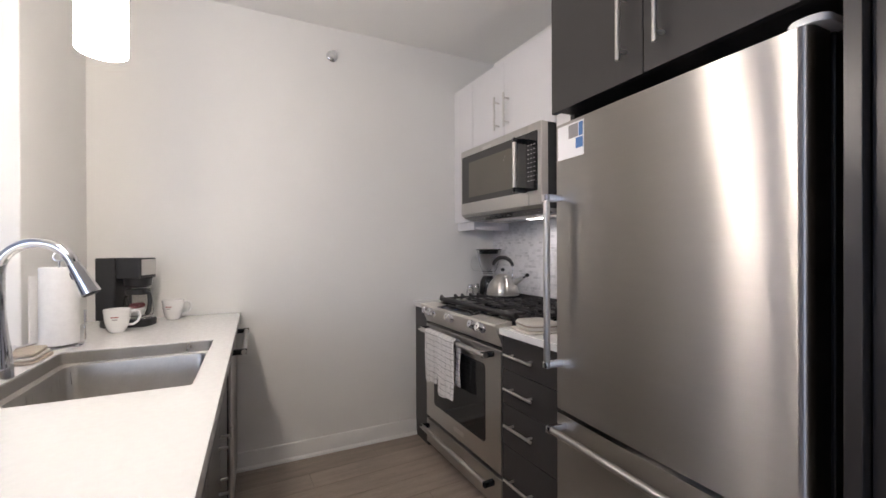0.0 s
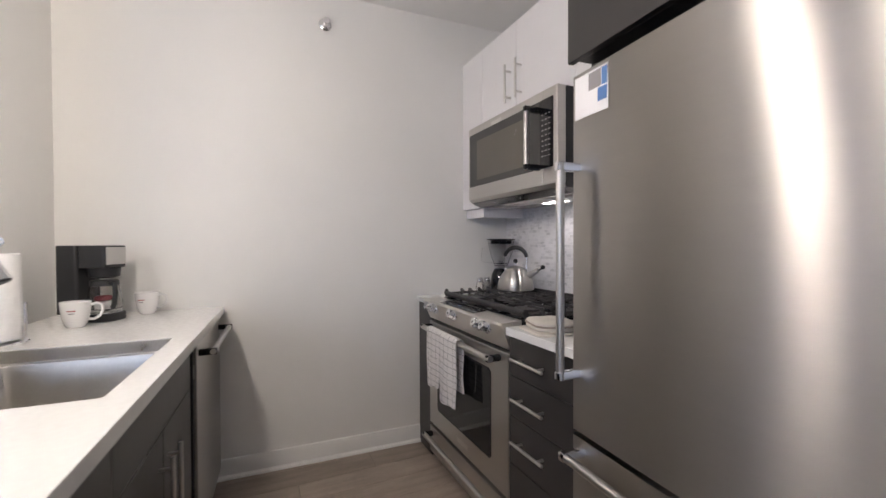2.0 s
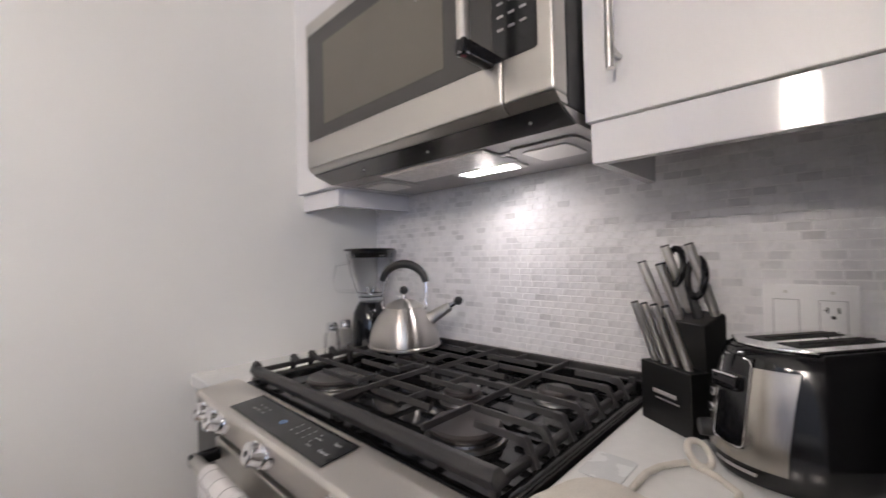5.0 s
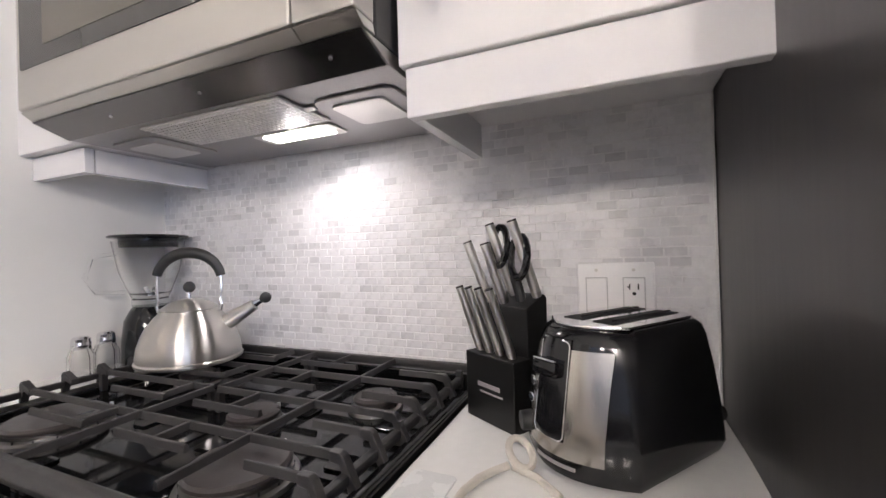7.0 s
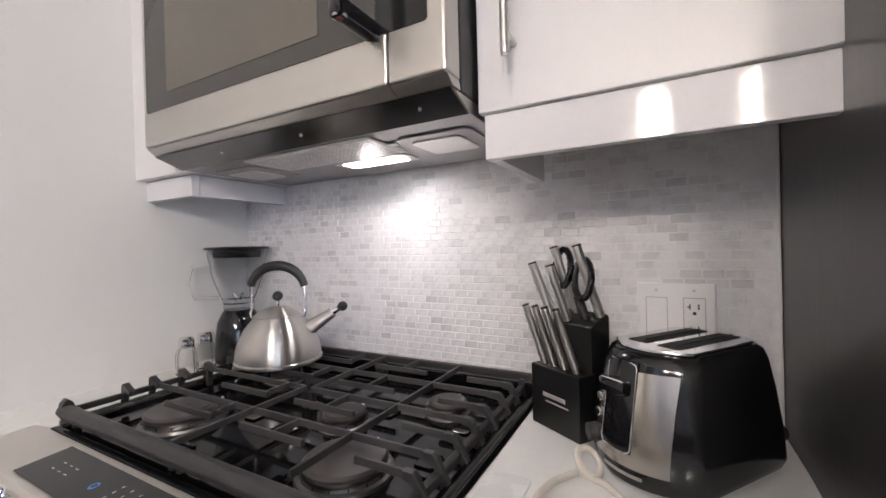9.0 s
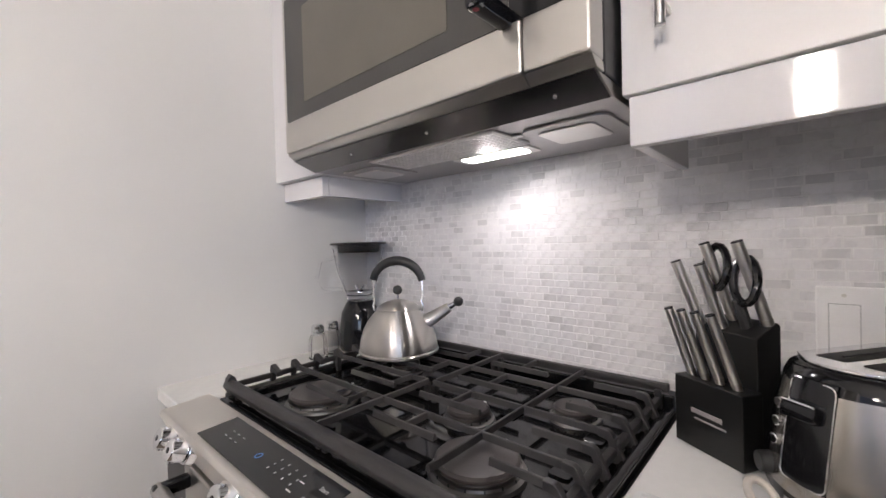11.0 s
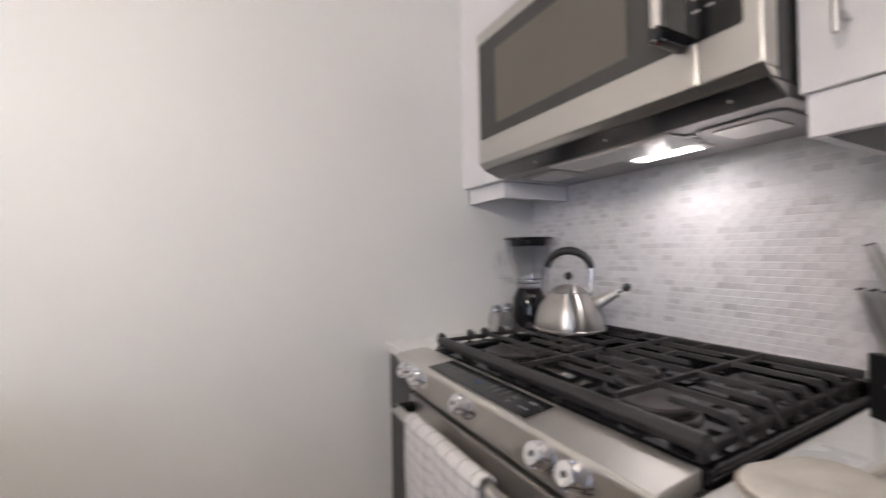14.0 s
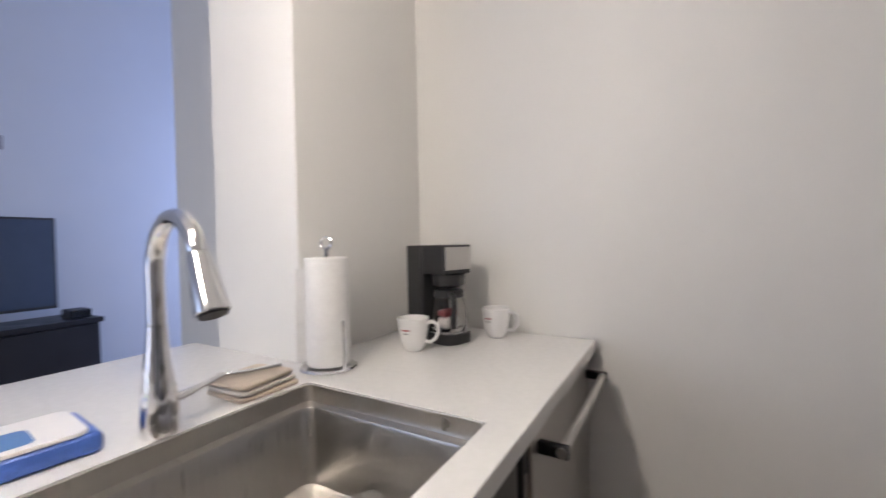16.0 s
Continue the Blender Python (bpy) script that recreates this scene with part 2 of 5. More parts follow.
def lathe(profile, n=40, at=(0, 0, 0), bm=None, m=None):
    """Turn a profile of (radius, height) round the upright axis."""
    own = bmesh.new()
    rings = []
    for r, z in profile:
        if r < 1e-5:
            rings.append([own.verts.new((0, 0, z))])
        else:
            rings.append([own.verts.new((r * math.cos(2 * math.pi * k / n), r * math.sin(2 * math.pi * k / n), z)) for k in range(n)])
    for a, b in zip(rings, rings[1:]):
        for k in range(n):
            q = (a[k % len(a)], a[(k + 1) % len(a)], b[(k + 1) % len(b)], b[k % len(b)])
            q = tuple(dict.fromkeys(q))
            if len(q) > 2:
                own.faces.new(q)
    own.transform(Matrix.Translation(at) if m is None else m)
    return join(bm, own)


def tube(points, r, n=10, bm=None, closed=False):
    """A round tube of radius r (a number or one for each point) along points."""
    own = bmesh.new()
    pts = [Vector(p) for p in points]
    rings = []
    up = Vector((0.13, 0.21, 0.97))
    for k, p in enumerate(pts):
        if closed:
            d = pts[(k + 1) % len(pts)] - pts[k - 1]
        else:
            d = pts[min(k + 1, len(pts) - 1)] - pts[max(k - 1, 0)]
        d.normalize()
        u = up - d * up.dot(d)
        u.normalize()
        up = u
        v = d.cross(u)
        rk = r if isinstance(r, (int, float)) else r[k]
        rings.append([own.verts.new(p + rk * (math.cos(2 * math.pi * j / n) * u + math.sin(2 * math.pi * j / n) * v)) for j in range(n)])
    pairs = list(zip(rings, rings[1:])) + ([(rings[-1], rings[0])] if closed else [])
    for a, b in pairs:
        for j in range(n):
            own.faces.new((a[j], a[(j + 1) % n], b[(j + 1) % n], b[j]))
    if not closed:
        own.faces.new(rings[0]), own.faces.new(rings[-1])
    return join(bm, own)


def prism(outline, a, b, axis="y", bev=0.0, bm=None):
    """Extrude an outline of (u, v) from a to b along an axis: 'y' takes (x, z), 'x' takes (y, z), 'z' takes (x, y)."""
    own = bmesh.new()

    def place(u, v, w):
        return (u, w, v) if axis == "y" else (w, u, v) if axis == "x" else (u, v, w)
    va = [own.verts.new(place(u, v, a)) for u, v in outline]
    vb = [own.verts.new(place(u, v, b)) for u, v in outline]
    own.faces.new(va), own.faces.new(list(reversed(vb)))
    k = len(outline)
    for j in range(k):
        own.faces.new((va[j], va[(j + 1) % k], vb[(j + 1) % k], vb[j]))
    bmesh.ops.recalc_face_normals(own, faces=own.faces)
    if bev:
        bmesh.ops.bevel(own, geom=own.edges[:], offset=bev, segments=2, affect="EDGES", profile=0.5)
    return join(bm, own)


def rounded(x0, y0, x1, y1, r, n=6):
    out = []
    for cx, cy, a in ((x1 - r, y1 - r, 0), (x0 + r, y1 - r, 90), (x0 + r, y0 + r, 180), (x1 - r, y0 + r, 270)):
        out += [(cx + r * math.cos(radians(a + 90 * k / n)), cy + r * math.sin(radians(a + 90 * k / n))) for k in range(n + 1)]
    return out


def words(text, size, m, mat, parent, name="lettering", depth=0.0004):
    cu = bpy.data.curves.new(name, "FONT")
    cu.body, cu.size, cu.extrude = text, size, depth
    tmp = bpy.data.objects.new("tmp", cu)
    scene.collection.objects.link(tmp)
    me = bpy.data.meshes.new_from_object(tmp.evaluated_get(bpy.context.evaluated_depsgraph_get()))
    bpy.data.objects.remove(tmp)
    bm = bmesh.new()
    bm.from_mesh(me)
    bpy.data.meshes.remove(me)
    bm.transform(m)
    return part(name, bm, mat, parent)


def bar_handle(parent, a, b, reach, r=0.006, mat=None, inset=0.03, name="handle"):
    """A bar from a to b on two posts that go back by the vector reach."""
    a, b, reach = Vector(a), Vector(b), Vector(reach)
    d = (b - a).normalized()
    bm = cyl(a, b, r, n=16, bev=0.001)
    for p in (a + d * inset, b - d * inset):
        cyl(p, p + reach, r * 0.8, n=12, bm=bm)
    return part(name, bm, mat or NICKEL, parent, "satin metal bar handle")


# ---- the room ----
BACK, FAR, CEILZ, FLZ = 1.672, 2.555, 2.63, 0.022
solo("floor", box(-4.2, -2.2, -0.06, 1.9, 5.5, 0.010, 0), JOINT, kind="structure")
solo("ceiling", box(-1.3, -2.2, CEILZ, 1.9, 3.8, CEILZ + 0.1, 0), CEIL, kind="structure")
HIGH = 3.7
solo("ceiling_living", box(-4.2, -2.2, HIGH, -1.0, 5.5, HIGH + 0.1, 0), CEIL, kind="structure")
solo("wall_bulkhead", box(-1.3, -2.2, CEILZ + 0.1, -1.2, 3.8, HIGH, 0), WALL, kind="structure")
swing(0.5, 2.565, -2.6)
solo("wall_far", box(-0.9, 2.565, -0.012, 1.9, 2.72, CEILZ, 0), WALL, kind="structure")
swing(0, 0, 0)
solo("wall_range", box(BACK, -2.2, -0.012, 1.9, FAR, CEILZ, 0), WALL, kind="structure")
swing(-0.012, 2.53, -3.1)
solo("wall_wing", box(-1.07, 1.968, -0.012, -0.685, 3.65, CEILZ, 0.004), WALL, kind="structure")
swing(0, 0, 0)
solo("wall_partition", box(-2.31, 2.6, -0.012, -1.052, 2.75, HIGH, 0.003), WALL, kind="structure")
solo("wall_behind", box(-1.4, -2.2, -0.012, BACK, -2.05, CEILZ, 0), WALL, kind="structure")
bm = box(-4.2, 5.2, -0.012, -3.85, 5.35, HIGH, 0)
box(-2.05, 5.2, -0.012, -1.0, 5.35, HIGH, 0, bm)
box(-3.85, 5.2, -0.012, -2.05, 5.35, 0.42, 0, bm)
box(-3.85, 5.2, 2.75, -2.05, 5.35, HIGH, 0, bm)
solo("wall_living_far", bm, BLUEWALL, kind="structure")
solo("wall_living_inner", box(-1.2, 3.66, -0.012, -1.0, 5.2, HIGH, 0), BLUEWALL, kind="structure")
solo("wall_living_side", box(-4.2, -2.2, -0.012, -3.95, 5.2, HIGH, 0), BLUEWALL, kind="structure")
bm = box(-3.95, -2.2, -0.012, -3.65, -1.95, HIGH, 0)
box(-1.55, -2.2, -0.012, -1.4, -1.95, HIGH, 0, bm)
box(-3.65, -2.2, -0.012, -1.55, -1.95, 0.42, 0, bm)
box(-3.65, -2.2, 2.42, -1.55, -1.95, HIGH, 0, bm)
solo("wall_window", bm, BLUEWALL, kind="structure")
win = thing("window_1", "wide living room window in a dark frame", "window", (-2.6, -2.05, 0.42), kind="structure")
bm = box(-3.65, -2.1, 0.42, -1.55, -2.04, 0.47, 0.003)
box(-3.65, -2.1, 2.37, -1.55, -2.04, 2.42, 0.003, bm)
for x in (-3.65, -2.625, -1.6):
    box(x, -2.1, 0.47, x + 0.05, -2.04, 2.37, 0.003, bm)
part("window_frame", bm, BLACKMATT, win)
for x in (-3.6, -2.575):
    pane = part("pane", box(x, -2.075, 0.47, x + 0.975, -2.069, 2.37, 0), CLEAR, win)
    pane.visible_shadow = False
# unseen window, added here so that daylight rakes along the television wall
win = thing("added_window", "unseen tall window added to light the living room wall", "window", (-2.95, 5.25, 0.42), kind="structure")
bm = box(-3.85, 5.22, 0.42, -2.05, 5.28, 0.47, 0.003)
box(-3.85, 5.22, 2.70, -2.05, 5.28, 2.75, 0.003, bm)
for x in (-3.85, -2.975, -2.10):
    box(x, 5.22, 0.47, x + 0.05, 5.28, 2.70, 0.003, bm)
part("window_frame", bm, BLACKMATT, win)
for x in (-3.8, -2.925):
    pane = part("pane", box(x, 5.245, 0.47, x + 0.825, 5.251, 2.70, 0), CLEAR, win)
    pane.visible_shadow = False
swing(0.5, 2.565, -2.6)
W = 2.565
bm = prism([(W - 0.014, FLZ), (W - 0.014, 0.110), (W - 0.009, 0.122), (W - 0.001, 0.124), (W - 0.001, FLZ)], -0.05, 1.08, "x")
solo("baseboard", bm, TRIM, "white painted baseboard along the kitchen wall", "baseboard", kind="structure")
bm = prism([(W - 0.026, FLZ), (W - 0.024, FLZ + 0.010), (W - 0.0145, FLZ + 0.020), (W - 0.0145, FLZ)], -0.05, 1.08, "x")
solo("shoe_moulding", bm, TRIM, "white quarter-round moulding below the baseboard", "moulding", kind="structure")
swing(0, 0, 0)

# sprinkler head on the far wall
sp = thing("sprinkler_head", "small chrome fire sprinkler on the white wall", "sprinkler", (0.50, 2.564, 2.452))
part("escutcheon", lathe([(0, 0), (0.034, 0), (0.034, 0.003), (0.026, 0.010), (0.018, 0.012), (0, 0.012)], 32,
     m=pose(0.50, 2.564, 2.452, 90)), CHROME, sp)
bm = cyl((0.50, 2.552, 2.452), (0.50, 2.534, 2.452), 0.011, n=16)
cyl((0.50, 2.534, 2.452), (0.50, 2.514, 2.452), 0.004, n=12, bm=bm)
part("nozzle", bm, NICKEL, sp)
part("deflector", cyl((0.50, 2.514, 2.452), (0.50, 2.511, 2.452), 0.017, n=20), CHROME, sp)

# unseen recessed lamp added to the ceiling as the fitting of the fill light
cx, cy = -0.3, -0.9
dl = thing("fill_downlight", "unseen round recessed ceiling light, added as fill", "ceiling light", (cx, cy, CEILZ))
part("ring", lathe([(0.07, 0), (0.09, -0.002), (0.09, -0.006), (0.07, -0.008), (0.07, 0)], 32, (cx, cy, CEILZ - 0.001)), TRIM, dl)

# pendants over the peninsula
for px, py in ((-0.335, 1.305), (-0.335, 0.89)):
    pd = thing("pendant_lamp", "lit opal glass cylinder pendant hanging over the counter", "pendant lamp", (px, py, CEILZ), "pendants over the peninsula")
    part("shade", lathe([(0, 1.985), (0.028, 1.985), (0.048, 1.97), (0.051, 1.95), (0.051, 1.749), (0.047, 1.746), (0.046, 1.945), (0, 1.96)], 40, (px, py, 0)), PENDANTGLASS, pd, "glowing white glass cylinder")
    part("cap", cyl((px, py, 1.985), (px, py, 2.03), 0.022, n=20, bev=0.003), NICKEL, pd)
    part("rod", cyl((px, py, 2.03), (px, py, CEILZ - 0.02), 0.005, n=12), NICKEL, pd)
    part("canopy", cyl((px, py, CEILZ - 0.022), (px, py, CEILZ - 0.001), 0.06, n=28, bev=0.003), NICKEL, pd)

# ---- range side: uppers ----
CABF = 1.347
TOPZ = 2.36
FILL0, RL, RR, PAN = FAR, 2.287, 1.527, 1.110


def upper(name, y0, y1, z0, label, doors, handles):
    cab = thing(name, label, "wall cabinet", (BACK - 0.15, (y0 + y1) / 2, z0), "white wall cabinets")
    part("body", box(CABF + 0.022, y1 + 0.001, z0 + 0.002, BACK - 0.002, y0 - 0.001, TOPZ, 0.001), SATINWHITE, cab)
    for a, b in doors:
        dr = part("door", box(CABF, b + 0.0015, z0, CABF + 0.019, a - 0.0015, TOPZ, 0.002), SATINWHITE, cab)
        for hy in handles:
            if b < hy < a:
                bar_handle(dr, (CABF - 0.038, hy, z0 + 0.07 if z0 > 1.6 else z0 + 0.06), (CABF - 0.038, hy, z0 + 0.265), (0.039, 0, 0))
    return cab


upper("over_range_cabinet", RL, RR, 1.885, "glossy white two-door wall cabinet above the microwave", [(RL, 1.948), (1.948, RR)], (1.995, 1.903))
upper("side_cabinet", RR, PAN, 1.443, "glossy white single-door wall cabinet beside the microwave", [(RR, PAN)], (1.468,))
upper("filler_cabinet", FILL0 - 0.002, RL, 1.443, "narrow glossy white wall cabinet in the corner", [(FILL0 - 0.002, RL)], ())
lr = thing("light_rail", "glossy white light rail under the wall cabinet", "light rail", (1.36, 1.34, 1.375), "light rails")
part("front_rail", box(CABF + 0.008, PAN + 0.001, 1.375, CABF + 0.027, RR - 0.008, 1.4415, 0.0015), GLOSSWHITE, lr)
part("return_rail", box(CABF + 0.0285, RR - 0.026, 1.375, 1.637, RR - 0.008, 1.4415, 0.0015), GLOSSWHITE, lr)
lr = thing("light_rail", "glossy white light rail under the corner cabinet", "light rail", (1.39, 2.44, 1.393), "light rails")
part("front_rail", box(CABF + 0.024, 2.313, 1.388, CABF + 0.043, FAR - 0.001, 1.4415, 0.0015), GLOSSWHITE, lr)
part("return_rail", box(CABF + 0.0445, 2.313, 1.388, BACK - 0.014, 2.332, 1.4415, 0.0015), GLOSSWHITE, lr)

# ---- tall dark cabinets round the fridge ----
PF = 0.985
PY = 1.150
swing(1.67, 1.107, -2.0)
solo("fridge_side_panel", box(1.034, 1.086, FLZ, BACK - 0.002, 1.107, 2.36, 0.0015), DARKWOOD,
     "tall dark brown panel between counter and refrigerator", "cabinet panel")
swing(0, 0, 0)
solo("trim", box(BACK - 0.0125, 1.1085, 0.915, BACK - 0.0088, 1.1125, 1.44, 0.001), TRIM, "thin white sealant bead along the tiles", "trim", kind="structure")
swing(0.985, 1.15, -3.5)
solo("fridge_end_panel", box(0.93, 0.315, FLZ, BACK - 0.002, 0.34, 2.36, 0.0015), DARKWOOD,
     "tall dark brown panel beside the refrigerator", "cabinet panel")
solo("pantry_cabinet", box(0.955, -0.35, FLZ, BACK - 0.002, 0.312, 2.36, 0.002), DARKWOOD,
     "tall dark brown pantry cabinet beside the refrigerator", "cabinet")
fc = thing("over_fridge_cabinet", "dark brown two-door cabinet above the refrigerator", "wall cabinet", (1.3, 0.75, 1.75))
part("body", box(PF + 0.002, 0.352, 1.750, BACK - 0.003, PY - 0.024, 2.36, 0.001), DARKWOOD, fc)
for a, b, hy in ((PY - 0.001, 0.770, 0.825), (0.767, 0.352, 0.708)):
    dr = part("door", box(PF - 0.021, b, 1.748, PF - 0.001, a, 2.36, 0.002), DARKWOOD, fc)
    bar_handle(dr, (PF - 0.055, hy, 1.80), (PF - 0.055, hy, 2.01), (0.035, 0, 0), 0.0065)

# ---- refrigerator ----
FX = 0.955
fr = thing("refrigerator", "tall brushed stainless steel refrigerator with bottom freezer drawer", "refrigerator", (1.3, 0.75, 0.0))
part("body", box(1.035, 0.39, 0.02, BACK - 0.03, 1.095, 1.695, 0.004), BLACKMATT, fr, "black cabinet body")


def door_outline():
    # slightly bowed front with a rounded hinge side
    out = [(1.03, 1.116), (FX + 0.004, 1.116), (FX, 1.112)]
    for k in range(1, 12):
        t = k / 12
        out.append((FX - 0.004 * math.sin(math.pi * t), 1.112 - t * (1.112 - 0.418)))
    for k in range(0, 9):
        a = radians(90 * k / 8)
        out.append((FX + 0.022 - 0.022 * math.cos(a), 0.418 - 0.022 * math.sin(a)))
    return out + [(1.03, 0.396)]


dr = part("door", prism(door_outline(), 0.708, 1.695, "z"), STEEL, fr)
hb = cyl((0.895, 1.093, 0.860), (0.895, 1.093, 1.450), 0.0115, n=24, bev=0.001)
hd = part("handle", hb, STEELSIDE, dr, "thick vertical steel bar handle")
for z in (0.870, 1.440):
    part("bracket", box(0.883, 1.082, z - 0.012, FX + 0.004, 1.104, z + 0.012, 0.004), CHROME, hd)
dz = part("freezer_drawer", prism(door_outline(), 0.075, 0.693, "z"), STEEL, fr)
hd = part("handle", cyl((0.893, 1.085, 0.658), (0.893, 0.42, 0.658), 0.0115, n=24, bev=0.001), STEELSIDE, dz, "horizontal steel bar handle")
for y in (1.074, 0.431):
    part("bracket", box(0.881, y - 0.011, 0.646, FX + 0.004, y + 0.011, 0.670, 0.004), CHROME, hd)
part("hinge_cover", prism(rounded(FX + 0.005, 0.375, 1.06, 0.445, 0.03), 1.697, 1.713, "z", 0.003), WHITEPLASTIC, fr, "light grey hinge cap")
part("kick_plate", box(1.03, 0.40, FLZ, 1.06, 1.10, 0.07, 0.002), BLACKMATT, fr)
card = thing("fridge_magnet_card", "white card with small blue photos stuck on the fridge", "card", (FX - 0.003, 1.04, 1.55))
part("sheet", box(FX - 0.0042, 0.978, 1.570, FX - 0.0028, 1.100, 1.684, 0), WHITEPLASTIC, card)
part("photo", box(FX - 0.0052, 1.002, 1.634, FX - 0.0045, 1.046, 1.678, 0), GREYINK, card, "small dark city photo")
part("photo", box(FX - 0.0052, 0.981, 1.596, FX - 0.0045, 1.013, 1.630, 0), BLUEINK, card, "small blue photo")
part("photo", box(FX - 0.0052, 0.981, 1.634, FX - 0.0045, 0.999, 1.678, 0), BLUEINK, card, "small blue photo")

swing(0, 0, 0)

# ---- drawers and counter right of the range ----
DX = 1.014
ds = thing("drawer_unit", "dark brown base unit with four drawers", "drawer unit", (1.3, 1.34, 0.0))
part("body", box(DX + 0.022, PAN + 0.002, 0.1, BACK - 0.004, RR - 0.006, 0.882, 0.001), DARKWOOD, ds)
part("plinth", box(DX + 0.08, PAN + 0.002, FLZ, BACK - 0.004, RR - 0.006, 0.099, 0.001), DARKWOOD, ds)
for z0, z1, hz in ((0.735, 0.878, 0.806), (0.582, 0.732, 0.658), (0.40, 0.579, 0.499), (0.105, 0.397, 0.263)):
    d = part("drawer", box(DX, PAN + 0.003, z0, DX + 0.02, RR - 0.007, z1, 0.002), DARKWOOD, ds)
    bar_handle(d, (DX - 0.03, 1.472, hz), (DX - 0.03, 1.292, hz), (0.031, 0, 0))
solo("worktop", box(0.998, PAN + 0.001, 0.884, BACK - 0.012, RR - 0.004, 0.914, 0.003), QUARTZ,
     "white quartz worktop beside the range", "worktop")
solo("corner_worktop", box(1.030, 2.344, 0.884, BACK - 0.012, FAR - 0.02, 0.914, 0.003), QUARTZ,
     "narrow white quartz worktop strip in the corner", "worktop")
solo("corner_worktop_infill", box(1.09, RL + 0.006, 0.884, BACK - 0.012, 2.3435, 0.914, 0.001), QUARTZ,
     "white quartz infill strip beside the cooktop", "worktop")
solo("corner_filler", box(1.045, 2.344, FLZ, BACK - 0.02, FAR - 0.02, 0.883, 0.002), DARKWOOD,
     "narrow dark brown filler cabinet between range and wall", "base cabinet")

# ---- peninsula ----
swing(-0.012, 2.53, -3.1)
PX = -0.041
QZ0, QZ1 = 0.879, 0.914
SX0, SX1, SY0, SY1 = -0.544, -0.082, 1.286, 1.868
pw = thing("peninsula_worktop", "white quartz peninsula worktop with a sink cut-out", "worktop", (-0.6, 1.5, QZ0))
bm = bmesh.new()
outer = [(-1.205, 0.42), (-0.012, 0.42), (-0.012, FAR + 0.012), (-0.684, FAR + 0.012), (-0.684, 1.967), (-1.0, 1.967), (-1.205, 1.967)]
inner = rounded(SX0, SY0, SX1, SY1, 0.012, 4)
loops = []
for pts in (outer, inner):
    vs = [bm.verts.new((x, y, QZ1)) for x, y in pts]
    loops.append([bm.edges.new((vs[k], vs[(k + 1) % len(vs)])) for k in range(len(vs))])
bmesh.ops.triangle_fill(bm, use_beauty=True, edges=[e for lp in loops for e in lp])
ext = bmesh.ops.extrude_face_region(bm, geom=bm.faces[:])
for v in ext["geom"]:
    if isinstance(v, bmesh.types.BMVert):
        v.co.z = QZ0
part("slab", bm, QUARTZ, pw)

sink = thing("sink", "undermount rectangular brushed steel kitchen sink", "sink", (-0.37, 1.59, 0.68))
bm = bmesh.new()
prof = [(-0.0006, QZ0 + 0.010), (-0.0006, QZ1 - 0.004), (-0.0025, QZ1 - 0.004), (-0.003, QZ0 - 0.006), (-0.022, QZ0 - 0.009), (-0.0245, QZ0 - 0.016), (-0.028, 0.70), (-0.05, 0.682)]
rings = []
for off, z in prof:
    rings.append([bm.verts.new((x, y, z)) for x, y in rounded(SX0 - off, SY0 - off, SX1 + off, SY1 + off, 0.02 if off > -0.02 else 0.03, 5)])
for a, b in zip(rings, rings[1:]):
    for k in range(len(a)):
        bm.faces.new((a[k], a[(k + 1) % len(a)], b[(k + 1) % len(a)], b[k]))
bm.faces.new(rings[-1])
part("basin", bm, SINKSTEEL, sink, smooth=40)
part("drain", lathe([(0.045, 0.006), (0.055, 0.004), (0.056, 0.0), (0.03, -0.004), (0, -0.004)], 28, (-0.45, 1.6, 0.684)), CHROME, sink)

pb = thing("sink_base_cabinet", "dark brown sink base cabinet with two doors and bar handles", "base cabinet", (-0.3, 1.5, 0.0))
bm = box(-0.62, 0.47, 0.1, PX - 0.021, 1.895, 0.64, 0.001)
box(-0.62, 0.47, 0.64, PX - 0.021, 1.27, 0.876, 0.001, bm)
part("body", bm, DARKWOOD, pb)
part("plinth", box(-0.55, 0.5, FLZ, PX - 0.075, 1.895, 0.099, 0.001), DARKWOOD, pb)
for a, b in ((1.905, 1.20), (1.197, 0.47)):
    part("false_front", box(PX - 0.02, b, 0.725, PX, a, 0.873, 0.002), DARKWOOD, pb)
for a, b, hy in ((1.905, 1.555, 1.60), (1.552, 1.20, 1.51), (1.197, 0.835, 0.88), (0.832, 0.47, 0.79)):
    dr = part("door", box(PX - 0.02, b, 0.105, PX, a, 0.722, 0.002), DARKWOOD, pb)
    bar_handle(dr, (PX + 0.032, hy, 0.665), (PX + 0.032, hy, 0.46), (-0.033, 0, 0))
solo("peninsula_back_panel", box(-0.95, 0.5, FLZ, -0.64, 1.96, 0.876, 0.002), DARKWOOD,
     "dark brown back panel of the kitchen peninsula", "cabinet panel")

dw = thing("dishwasher", "stainless steel dishwasher with a bar handle under the counter", "dishwasher", (-0.3, 2.25, 0.0))
part("body", box(-0.60, 1.925, 0.1, PX - 0.022, 2.535, 0.874, 0.002), BLACKMATT, dw)
part("kick_plate", box(-0.55, 1.93, FLZ, PX - 0.07, 2.53, 0.099, 0.002), BLACKMATT, dw)
dr = part("door", box(PX - 0.021, 1.955, 0.105, PX + 0.012, 2.535, 0.872, 0.004), STEEL, dw)
hd = part("handle", cyl((0.020, 1.985, 0.825), (0.020, 2.505, 0.825), 0.011, n=24, bev=0.001), STEELSIDE, dr, "horizontal steel bar handle")
